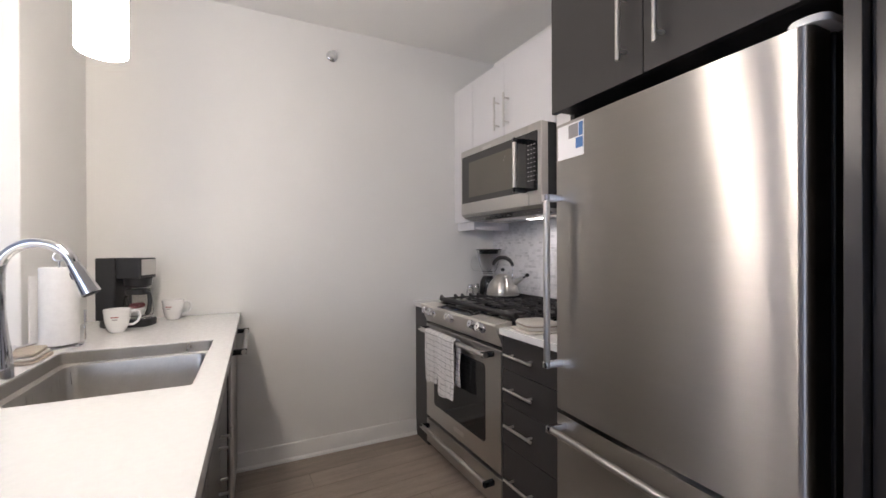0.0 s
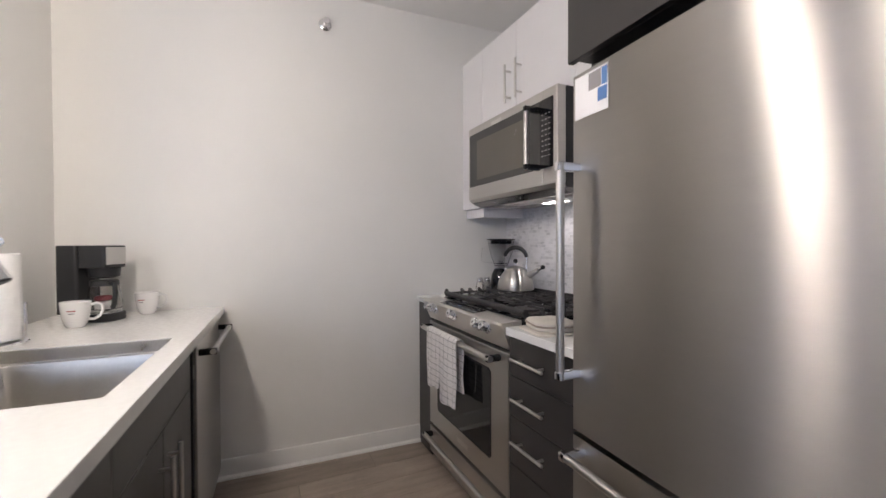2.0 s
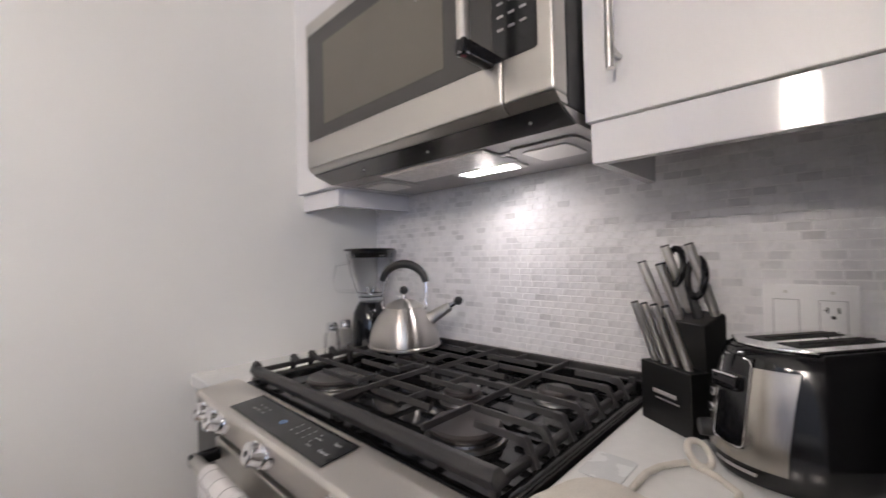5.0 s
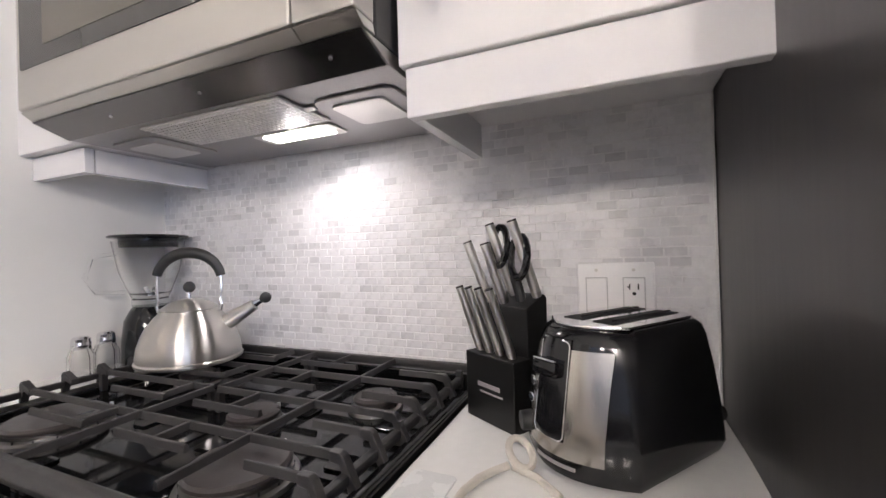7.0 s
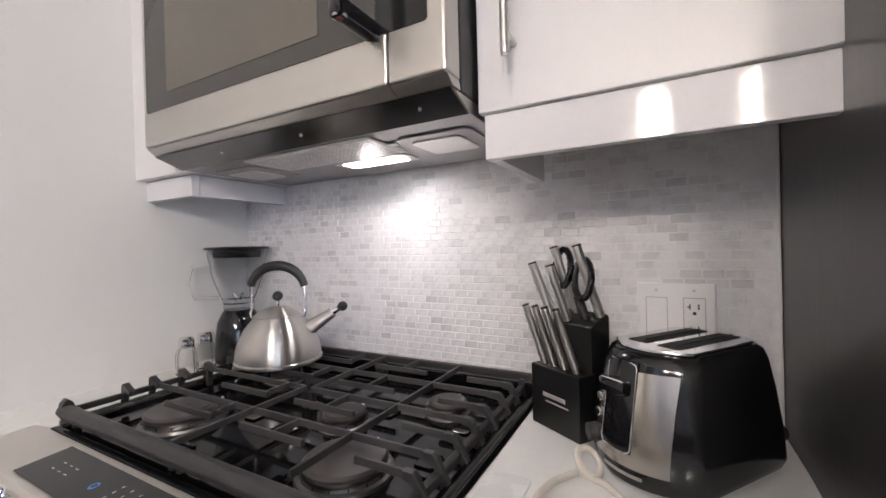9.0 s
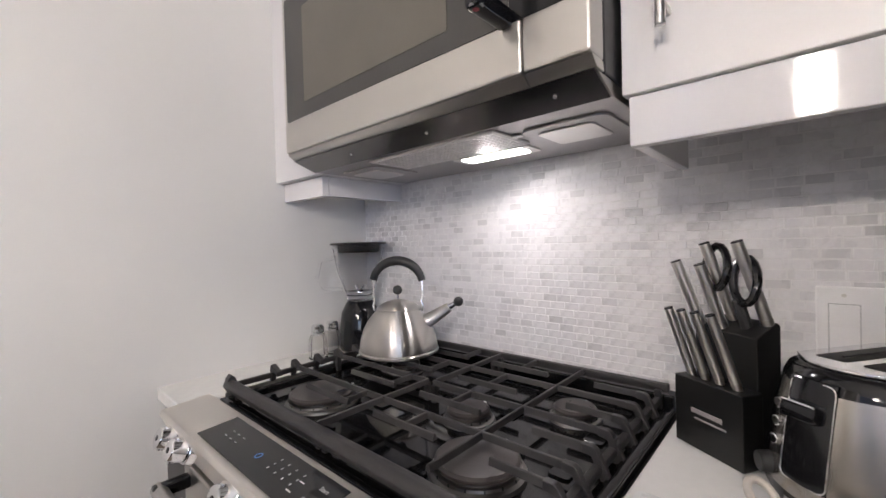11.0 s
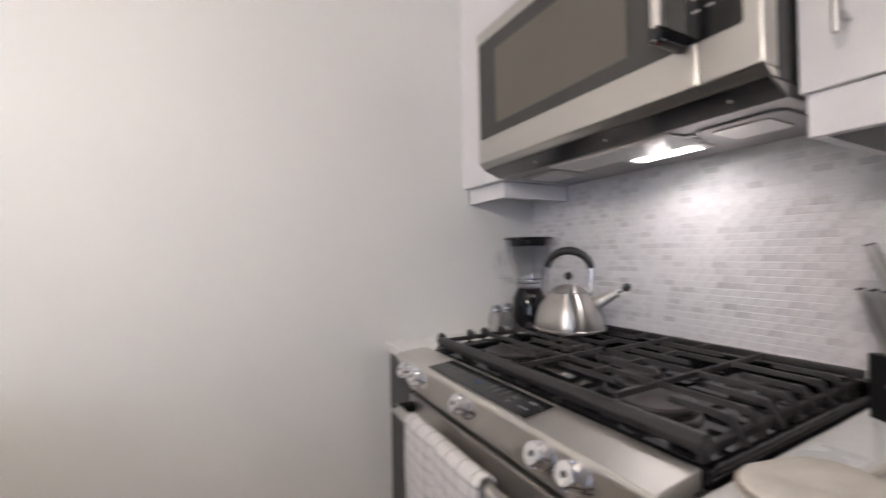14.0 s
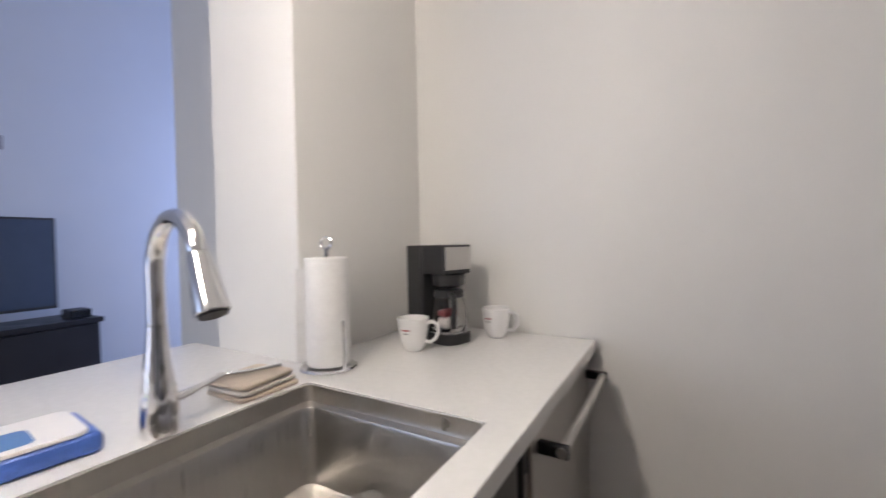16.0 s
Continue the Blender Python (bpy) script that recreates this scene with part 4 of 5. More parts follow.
for sx, sy in ((1.410, 2.428), (1.468, 2.442)):
    sh = thing("shaker", "small clear glass shaker with a chrome screw cap", "shaker", (sx, sy, 0.914), "salt and pepper shakers", rz=10)
    sh.scale = (0.92, 0.92, 0.87)
    part("glass", lathe([(0.0000, 0.0010), (0.0264, 0.0010), (0.0294, 0.0044), (0.0288, 0.0660), (0.0216, 0.0858), (0.0186, 0.0902), (0.0168, 0.0902), (0.0198, 0.0847), (0.0258, 0.0649), (0.0264, 0.0110), (0.0000, 0.0088)], 8), CLEAR, sh)
    part("cap", lathe([(0.0204, 0.0869), (0.0210, 0.0880), (0.0210, 0.0968), (0.0198, 0.0979), (0.0210, 0.0990), (0.0206, 0.1056), (0.0198, 0.1067), (0.0198, 0.1144), (0.0144, 0.1199), (0.0000, 0.1210)], 28), CHROME, sh)

# knife block: own x to the right along its front, y into its depth
kb = thing("knife_block", "black wooden knife block holding steel-handled knives and scissors", "knife block", (1.4945, 1.4575, 0.914), rz=-122.2)
part("lower_block", prism([(-0.001, 0.001), (-0.001, 0.110), (0.038, 0.110), (0.038, 0.001)], -0.057, 0.057, "x", 0.0015), BLOCKBLACK, kb)
part("upper_block", prism([(0.0395, 0.001), (0.0395, 0.186), (0.080, 0.206), (0.086, 0.201), (0.086, 0.001)], -0.053, 0.049, "x", 0.0015), BLOCKBLACK, kb)
part("logo_bar", box(-0.026, -0.0022, 0.058, 0.026, -0.0012, 0.065, 0), GREYINK, kb, "faded silver logo bar")
part("logo_line", box(-0.02, -0.0022, 0.049, 0.032, -0.0012, 0.0515, 0), GREYINK, kb)

def knife(x, y, z, length, r, tip=0.0):
    base = Vector((x, y, z))
    lean = Vector((-0.17 - tip, -0.24, 0.955)).normalized()
    kn = part("knife", cyl(base + lean * 0.008, base + lean * length, r, n=18, bev=0.0015), NICKEL, kb, "knife with a round steel handle")
    part("bolster", cyl(base - lean * 0.006, base + lean * 0.010, r * 0.75, r * 1.05, 16), KETTLESTEEL, kn)
    part("end_cap", cyl(base + lean * (length - 0.0005), base + lean * (length + 0.002), r * 0.96, n=18), BLACKMATT, kn)


for x in (-0.040, -0.016, 0.009, 0.036):
    knife(x, 0.018, 0.110, 0.113, 0.0068)
for x, y, z, ln, tip in ((-0.049, 0.049, 0.188, 0.112, 0.05), (-0.012, 0.050, 0.189, 0.106, 0), (-0.012, 0.074, 0.200, 0.130, 0.02), (0.041, 0.074, 0.200, 0.132, 0)):
    knife(x, y, z, ln, 0.0082, tip)
sc = part("scissors", tube([(0.020, 0.064, 0.175), (0.015, 0.060, 0.205), (0.008, 0.056, 0.236)], 0.0085, 10), BLACKMATT, kb, "black-handled kitchen scissors")
for s, dz in ((-1, 0.012), (1, -0.006)):
    ring = [(0.000 + s * 0.023 + 0.0185 * math.cos(radians(a)) - 0.006 * math.sin(radians(a)), 0.052 + 0.01 * math.sin(radians(a)), 0.274 + dz + 0.034 * math.sin(radians(a))) for a in range(0, 360, 24)]
    part("finger_loop", tube(ring, 0.0062, 10, closed=True), BLACKGLOSS, sc)

# toaster: own -x is its front
ts = thing("toaster", "black two-slice toaster with brushed steel front and top", "toaster", (1.478, 1.266, 0.914), rz=-36)


LEVELS = ((0.008, -0.126, 0.116, 0.083), (0.02, -0.131, 0.119, 0.088), (0.06, -0.1285, 0.117, 0.086), (0.12, -0.119, 0.111, 0.080),
          (0.160, -0.1115, 0.106, 0.074), (0.173, -0.107, 0.103, 0.070), (0.180, -0.098, 0.097, 0.063))
BOW = 0.044


def bowed(x0, x1, hy, r, bow, n=8):
    """The toaster's plan: a bowed front and rounded corners behind."""
    out = [(x1 - r + r * math.cos(radians(90 * k / n)), hy - r + r * math.sin(radians(90 * k / n))) for k in range(n + 1)]
    out += [(x0 + bow * math.cos(math.pi * k / 20) ** 2, hy * math.cos(math.pi * k / 20)) for k in range(21)]
    return out + [(x, -y) for x, y in reversed(out[:n + 1])]


def front(y, z):
    zs = [lv[0] for lv in LEVELS]
    x0, hy = np.interp(z, zs, [lv[1] for lv in LEVELS]), np.interp(z, zs, [lv[3] for lv in LEVELS])
    return float(x0 + BOW * (y / hy) ** 2)


def toaster_body():
    bm = bmesh.new()
    rings = [[bm.verts.new((x, y, z)) for x, y in bowed(x0, x1, hy, 0.03, BOW)] for z, x0, x1, hy in LEVELS]
    for a, b in zip(rings, rings[1:]):
        for k in range(len(a)):
            bm.faces.new((a[k], a[(k + 1) % len(a)], b[(k + 1) % len(a)], b[k]))
    bm.faces.new(rings[0]), bm.faces.new(rings[-1])
    return bm


def wrap(y0, y1, z0, z1, proud):
    """A thin plate that follows the bowed front."""
    bm = bmesh.new()
    grid = [[bm.verts.new((front(y0 + (y1 - y0) * i / 16, z0 + (z1 - z0) * j / 10) - proud, y0 + (y1 - y0) * i / 16, z0 + (z1 - z0) * j / 10)) for j in range(11)] for i in range(17)]
    for a, b in zip(grid, grid[1:]):
        for j in range(10):
            bm.faces.new((a[j], b[j], b[j + 1], a[j + 1]))
    bmesh.ops.recalc_face_normals(bm, faces=bm.faces)
    back = bmesh.ops.extrude_face_region(bm, geom=bm.faces[:])
    for v in back["geom"]:
        if isinstance(v, bmesh.types.BMVert):
            v.co.x += proud + 0.001
    return bm


part("body", toaster_body(), BLACKGLOSS, ts, "glossy black shell", 50)
part("foot_ring", prism(bowed(-0.113, 0.105, 0.068, 0.03, BOW), 0.001, 0.0078, "z"), BLACKMATT, ts)
tp = part("top_plate", prism(bowed(-0.096, 0.095, 0.061, 0.03, 0.034), 0.1805, 0.1845, "z", 0.0016), CHROME, ts, "polished steel top plate")
for y in (-0.024, 0.024):
    # no opening is cut: a near-black sheet paints the slot's shaded depth
    part("slot", prism(rounded(-0.062, y - 0.0165, 0.082, y + 0.0165, 0.004), 0.1848, 0.1851, "z"), SLOTSHADE, tp, "bread slot, its shaded depth painted as a dark sheet")
    part("guide_wire", tube([(-0.05, y - 0.006, 0.187), (0.0, y - 0.004, 0.1867), (0.076, y - 0.006, 0.187)], 0.0014, 8), BLACKMATT, tp)
part("front_plate", wrap(-0.059, 0.064, 0.032, 0.157, 0.0015), TOASTERSTEEL, ts, "brushed steel front plate", 40)
well = part("lever_well", wrap(-0.016, 0.036, 0.050, 0.168, 0.0028), BLACKGLOSS, ts, "black lever recess", 40)
part("well_trim", tube([(front(y, z) - 0.003, y, z) for y, z in rounded(-0.016, 0.050, 0.036, 0.166, 0.008)], 0.0011, 6, closed=True), CHROME, well)
fas = pose(-0.1362, 0, 0.0, 0, 9.2, 0)
lv = part("lever", box(-0.016, -0.008, 0.122, 0.006, 0.032, 0.142, 0.005), BLACKGLOSS, ts, "black toast lever")
lv.matrix_basis = fas
part("lever_trim", box(-0.017, -0.006, 0.1405, -0.002, 0.030, 0.1435, 0.001), CHROME, lv)
for k in range(3):
    z = 0.082 + 0.022 * k
    x = front(0.050, z)
    part("button", cyl((x + 0.002, 0.0495, z), (x - 0.006, 0.0515, z), 0.0065, n=20, bev=0.001), CHROME, ts, "round chrome button")
x = front(0.060, 0.047)
part("dial", cyl((x + 0.004, 0.058, 0.047), (x - 0.013, 0.066, 0.047), 0.014, 0.0125, 24, bev=0.002), BLACKMATT, ts, "round black browning dial")
part("logo_bar", wrap(-0.030, 0.030, 0.0205, 0.0245, 0.0012), GREYINK, ts, "small grey maker's bar")
part("cord_plug", cyl((0.112, -0.055, 0.04), (0.140, -0.062, 0.04), 0.012, n=16, bev=0.003), BLACKMATT, ts)
part("cord", tube([(0.139, -0.062, 0.04), (0.15, -0.05, 0.03), (0.15, 0.0, 0.008), (0.14, 0.05, 0.005)], 0.0035, 8), BLACKMATT, ts)


def pad(name, outline, z0, z1, mat, label, category, puff=0.4):
    """A soft cushion on an outline: rim rings pulled in towards the top."""
    bm = bmesh.new()
    cx = sum(p[0] for p in outline) / len(outline)
    cy = sum(p[1] for p in outline) / len(outline)
    rings = []
    for t in range(9):
        a = math.pi * (t / 8 - 0.5)
        k = 1 - 0.05 * (1 - math.cos(a))
        rings.append([bm.verts.new((cx + (x - cx) * k, cy + (y - cy) * k, (z0 + z1) / 2 + (z1 - z0) / 2 * math.sin(a) * 0.8)) for x, y in outline])
    for k, h in ((0.8, 0.93), (0.5, 1.0), (0.2, 0.96)):
        rings.append([bm.verts.new((cx + (x - cx) * k, cy + (y - cy) * k, (z0 + z1) / 2 + (z1 - z0) / 2 * h + 0.0015 * math.sin(40 * x + 30 * y))) for x, y in outline])
    for a, b in zip(rings, rings[1:]):
        for j in range(len(a)):
            bm.faces.new((a[j], a[(j + 1) % len(a)], b[(j + 1) % len(a)], b[j]))
    bm.faces.new(rings[0]), bm.faces.new(rings[-1])
    zmin = min(v.co.z for v in bm.verts)
    for v in bm.verts:
        v.co.z += z0 - zmin
    return bm


mt = thing("oven_mitt", "cream quilted cotton oven mitt with a cord loop on the worktop", "oven mitt", (1.15, 1.38, 0.914))
turn = pose(1.165, 1.385, 0, 0, 0, -16)
bm = pad("lower", rounded(-0.15, -0.085, 0.015, 0.10, 0.03), 0.9145, 0.924, CREAM, "", "")
bm.transform(turn @ pose(0.0, -0.01, 0, 0, 0, 6))
part("lower_pad", bm, CREAM, mt, smooth=60)
bm = pad("upper", rounded(-0.13, -0.08, 0.025, 0.095, 0.05), 0.924, 0.958, CREAM, "", "")
bm.transform(turn)
part("upper_pad", bm, CREAM, mt, smooth=60)
ring = [turn @ Vector((x * 1.005, y * 1.005, 0.941)) for x, y in rounded(-0.13, -0.08, 0.025, 0.095, 0.05)]
part("piping", tube(ring, 0.0035, 8, closed=True), BROWNEDGE, mt, "taupe edge piping")
part("cord", tube([(1.155, 1.41, 0.938), (1.20, 1.43, 0.921), (1.26, 1.435, 0.9195), (1.30, 1.432, 0.922), (1.335, 1.425, 0.9195), (1.36, 1.410, 0.9195), (1.372, 1.398, 0.921)], 0.0048, 10), CREAM, mt)
ring = [(1.383 + 0.017 * math.cos(radians(a)), 1.384 + 0.015 * math.sin(radians(a)), 0.922 + 0.012 * (1 + math.sin(radians(a + 40)))) for a in range(0, 360, 20)]
part("loop", tube(ring, 0.0048, 10, closed=True), CREAM, mt)
part("cord", tube([(1.372, 1.392, 0.9205), (1.36, 1.36, 0.9195), (1.33, 1.33, 0.9195), (1.28, 1.33, 0.9195), (1.21, 1.34, 0.9195), (1.16, 1.35, 0.935)], 0.0045, 10), CREAM, mt)
solo("glass_coaster", prism(rounded(1.255, 1.452, 1.335, 1.512, 0.008), 0.9142, 0.9158, "z", 0.0004), FROSTED, "thin frosted square coaster on the worktop", "coaster")

# dish towel over the oven handle
towel_mat = bpy.data.materials.new("checked_dish_towel")
towel_mat.use_nodes = True
nt = towel_mat.node_tree
tb = nt.nodes["Principled BSDF"]
tb.inputs["Roughness"].default_value = 0.9
tc = nt.nodes.new("ShaderNodeTexCoord")
sep = nt.nodes.new("ShaderNodeSeparateXYZ")
nt.links.new(tc.outputs["Object"], sep.inputs[0])
lines = []
for axis, pitch, width in (("Z", 0.030, 0.07), ("Y", 0.048, 0.045)):
    d = nt.nodes.new("ShaderNodeMath")
    d.operation = "DIVIDE"
    d.inputs[1].default_value = pitch
    nt.links.new(sep.outputs[axis], d.inputs[0])
    fr_ = nt.nodes.new("ShaderNodeMath")
    fr_.operation = "FRACT"
    nt.links.new(d.outputs[0], fr_.inputs[0])
    ls = nt.nodes.new("ShaderNodeMath")
    ls.operation = "LESS_THAN"
    ls.inputs[1].default_value = width
    nt.links.new(fr_.outputs[0], ls.inputs[0])
    lines.append(ls)
mx = nt.nodes.new("ShaderNodeMath")
mx.operation = "MAXIMUM"
nt.links.new(lines[0].outputs[0], mx.inputs[0]), nt.links.new(lines[1].outputs[0], mx.inputs[1])
mix = nt.nodes.new("ShaderNodeMix")
mix.data_type = "RGBA"
mix.inputs["A"].default_value, mix.inputs["B"].default_value = (0.74, 0.72, 0.71, 1), (0.20, 0.19, 0.19, 1)
nt.links.new(mx.outputs[0], mix.inputs["Factor"])
nt.links.new(mix.outputs["Result"], tb.inputs["Base Color"])
wv = nt.nodes.new("ShaderNodeTexNoise")
wv.inputs["Scale"].default_value = 500
bp = nt.nodes.new("ShaderNodeBump")
bp.inputs["Strength"].default_value, bp.inputs["Distance"].default_value = 0.5, 0.001
nt.links.new(tc.outputs["Object"], wv.inputs["Vector"])
nt.links.new(wv.outputs[0], bp.inputs["Height"]), nt.links.new(bp.outputs[0], tb.inputs["Normal"])


def towel_fold(y0, y1, front, back, puff):
    bm = bmesh.new()
    cols = 22
    grid = []
    for i in range(cols + 1):
        u = i / cols
        y = y0 + (y1 - y0) * u
        bulge = puff * math.sin(math.pi * u) ** 0.5
        path = []
        for k in range(17):
            z = front + (0.776 - front) * k / 16
            drop = 1 - k / 16
            path.append((0.9575 - bulge * (0.5 + 0.5 * drop) - 0.004 * math.sin(9 * u + 5 * drop) * drop, z - 0.006 * math.sin(5 * u) * drop))
        for a in range(20, 180, 20):
            path.append((0.978 - 0.0215 * math.cos(radians(a)) - bulge * 0.5 * (1 - a / 180), 0.776 + 0.0205 * math.sin(radians(a))))
        for k in range(9):
            path.append((0.998 + 0.003 * math.sin(6 * u + k), 0.776 - (0.776 - back) * k / 8))
        grid.append([bm.verts.new((x, y, z)) for x, z in path])
    for a, b in zip(grid, grid[1:]):
        for k in range(len(a) - 1):
            bm.faces.new((a[k], a[k + 1], b[k + 1], b[k]))
    bmesh.ops.recalc_face_normals(bm, faces=bm.faces)
    bmesh.ops.solidify(bm, geom=bm.faces[:], thickness=0.0035)
    return bm


tw = thing("dish_towel", "white dish towel with grey check hanging over the oven handle", "dish towel", (0.978, 2.03, 0.776))
part("left_fold", towel_fold(2.205, 2.052, 0.505, 0.56, 0.010), towel_mat, tw, smooth=60)
part("right_fold", towel_fold(2.050, 1.865, 0.472, 0.54, 0.012), towel_mat, tw, smooth=60)

# ---- things on the peninsula ----
fx, fy = -0.624, 1.597
fa = thing("faucet", "chrome gooseneck pull-down kitchen faucet beside the sink", "faucet", (fx, fy, 0.914))
reach = Vector((0.988, -0.153, 0))
part("base", lathe([(0, 0.001), (0.031, 0.001), (0.032, 0.006), (0.0305, 0.03), (0.026, 0.08), (0.020, 0.13), (0.0165, 0.17), (0.0155, 0.19), (0, 0.19)], 36, (fx, fy, 0.914)), CHROME, fa, "tapered chrome body", 50)
root_pt = Vector((fx, fy, 0))
pts = [root_pt + Vector((0, 0, z)) for z in (1.1045, 1.14, 1.17)]
pts += [root_pt + reach * (0.085 - 0.085 * math.cos(radians(a))) + Vector((0, 0, 1.203 + 0.085 * math.sin(radians(a)))) for a in range(0, 166, 7)]
part("neck", tube(pts, 0.0145, 20), CHROME, fa, smooth=50)
p0 = pts[-1]
sd = (root_pt + reach * 0.2155 + Vector((0, 0, 1.128)) - p0).normalized()
sh = part("spray_head", cyl(p0 + sd * 0.001, p0 + sd * 0.098, 0.0155, 0.0245, 28, bev=0.002), CHROME, fa)
part("nozzle", cyl(p0 + sd * 0.0985, p0 + sd * 0.1015, 0.021, 0.020, 24), BLACKMATT, sh)
side = Vector((0.153, 0.988, 0)).cross(sd).normalized()
btn = p0 + sd * 0.036 + side * (0.016 if side.x < 0 else -0.016)
bm = ball((0, 0, 0), 1, n=20)
bm.transform(Matrix.Translation(btn) @ sd.to_track_quat("Z", "Y").to_matrix().to_4x4() @ Matrix.Diagonal((0.007, 0.007, 0.017, 1)))
part("spray_button", bm, BLACKGLOSS, sh, "oval black spray button")
part("lever", tube([(fx, fy + 0.02, 0.965), (fx, fy + 0.05, 0.968), (fx - 0.005, fy + 0.085, 0.972), (fx - 0.01, fy + 0.125, 0.978)], [0.010, 0.0095, 0.006, 0.0055], 14), CHROME, fa)

pt = thing("paper_towel_holder", "white paper towel roll on a chrome stand", "paper towel holder", (-0.611, 2.003, 0.914), rz=0)
part("base_plate", lathe([(0, 0.001), (0.072, 0.001), (0.074, 0.004), (0.070, 0.008), (0, 0.010)], 40), CHROME, pt)
part("post", cyl((0, 0, 0.009), (0, 0, 0.315), 0.004, n=12), CHROME, pt)
ring = [(0.017 * math.cos(radians(a)), 0, 0.329 + 0.016 * math.sin(radians(a))) for a in range(0, 360, 20)]
part("top_ring", tube(ring, 0.003, 8, closed=True), CHROME, pt)
part("roll", lathe([(0.018, 0.014), (0.054, 0.013), (0.0555, 0.016), (0.0555, 0.288), (0.053, 0.291), (0.018, 0.290), (0.018, 0.014)], 48), PAPER, pt, "white paper roll")
part("tension_arm", tube([(0.060, -0.02, 0.008), (0.078, -0.03, 0.012), (0.080, -0.03, 0.03), (0.079, -0.03, 0.135)], 0.0042, 10), CHROME, pt)
part("loose_sheet", prism([(-0.0545, 0.0), (-0.0575, -0.02), (-0.066, -0.045), (-0.068, -0.046), (-0.059, -0.02), (-0.0560, 0.0)], 0.016, 0.262, "z"), PAPER, pt, "loose end of the paper roll")

cm = thing("coffee_maker", "black drip coffee maker with glass carafe and steel panel", "coffee maker", (-0.482, 2.395, 0.914), rz=-21)
part("base", prism(rounded(-0.10, -0.064, 0.11, 0.064, 0.05, 8), 0.001, 0.034, "z", 0.004), BLACKMATT, cm)
part("base_trim", prism(rounded(-0.02, -0.060, 0.104, 0.060, 0.048, 8), 0.0345, 0.038, "z", 0.001), CHROME, cm)
part("tank", prism(rounded(-0.10, -0.064, -0.015, 0.064, 0.012, 5), 0.0345, 0.315, "z", 0.003), BLACKMATT, cm, "black water tank")
hd = part("brew_head", prism(rounded(-0.0145, -0.063, 0.092, 0.063, 0.012, 5), 0.222, 0.315, "z", 0.003), BLACKMATT, cm)
part("steel_panel", box(0.0915, -0.055, 0.236, 0.0945, 0.055, 0.308, 0.001), STEELSIDE, hd, "brushed steel front panel")
part("filter_basket", lathe([(0.056, 0.221), (0.052, 0.186), (0.03, 0.178), (0, 0.178)], 32, (0.046, 0, 0)), BLACKMATT, hd)
cf = part("carafe", lathe([(0, 0.040), (0.052, 0.040), (0.058, 0.05), (0.059, 0.08), (0.053, 0.125), (0.046, 0.15), (0.044, 0.15), (0.051, 0.123), (0.0565, 0.08), (0.0555, 0.053), (0, 0.044)], 36, (0.046, 0, 0)), SMOKEGLASS, cm, "glass carafe")
part("carafe_collar", lathe([(0.047, 0.146), (0.050, 0.148), (0.049, 0.168), (0.045, 0.170), (0, 0.171)], 36, (0.046, 0, 0)), BLACKMATT, cf)
part("carafe_handle", tube([(0.09, -0.03, 0.158), (0.122, -0.052, 0.155), (0.128, -0.056, 0.12), (0.118, -0.05, 0.075), (0.103, -0.036, 0.06)], 0.009, 12), BLACKMATT, cf)
part("coffee_packet", box(0.02, -0.034, 0.047, 0.07, 0.03, 0.082, 0.012), PAPER, cf, "white coffee packet")
part("coffee_packet", box(0.024, -0.036, 0.083, 0.066, 0.022, 0.105, 0.008), REDINK, cf, "red coffee packet")


def mug(x, y, rz):
    mg = thing("mug", "white ceramic mug with small printed lettering", "mug", (x, y, 0.914), "white mugs", rz=rz)
    part("cup", lathe([(0, 0.001), (0.024, 0.001), (0.027, 0.004), (0.035, 0.017), (0.0415, 0.040), (0.0455, 0.07), (0.048, 0.098), (0.0468, 0.100), (0.0448, 0.098), (0.042, 0.07), (0.038, 0.040), (0.031, 0.018), (0, 0.009)], 44), MUGWHITE, mg)
    part("handle", tube([(0.044, 0, 0.084), (0.060, 0, 0.090), (0.076, 0, 0.082), (0.080, 0, 0.062), (0.070, 0, 0.040), (0.054, 0, 0.028), (0.037, 0, 0.030)], 0.0055, 12), MUGWHITE, mg)
    for k, (w, z) in enumerate(((34, 0.066), (22, 0.056))):
        bm = bmesh.new()
        a0 = -100 - w / 2
        pts = [(0.0452 - 0.0008 * k + 0.0004, a0 + w * j / 8) for j in range(9)]
        low = [bm.verts.new((r * math.cos(radians(a)), r * math.sin(radians(a)), z)) for r, a in pts]
        top = [bm.verts.new((r * math.cos(radians(a)) * 1.01, r * math.sin(radians(a)) * 1.01, z + 0.0045)) for r, a in pts]
        for j in range(8):
            bm.faces.new((low[j], low[j + 1], top[j + 1], top[j]))
        part("print_bar", bm, GREYINK if k else REDINK, mg)


mug(-0.49, 2.235, 10)
mug(-0.315, 2.488, -10)

fc2 = thing("folded_dishcloth", "folded beige dishcloths stacked behind the sink", "dishcloth", (-0.662, 1.815, 0.914), rz=0)
for k in range(3):
    bm = pad("fold", rounded(-0.065 + 0.004 * k, -0.075, 0.068 - 0.003 * k, 0.075 - 0.006 * k, 0.015), 0.0005 + 0.0125 * k, 0.0125 + 0.0125 * k, BEIGECLOTH, "", "")
    bm.transform(pose(0, 0, 0, 0, 0, 4 * k - 4))
    part("fold", bm, BEIGECLOTH if k != 1 else CREAM, fc2, smooth=60)
part("brush_handle", tube([(-0.04, -0.06, 0.044), (0.0, -0.02, 0.045), (0.03, 0.05, 0.044)], 0.0045, 10), CHROME, fc2)

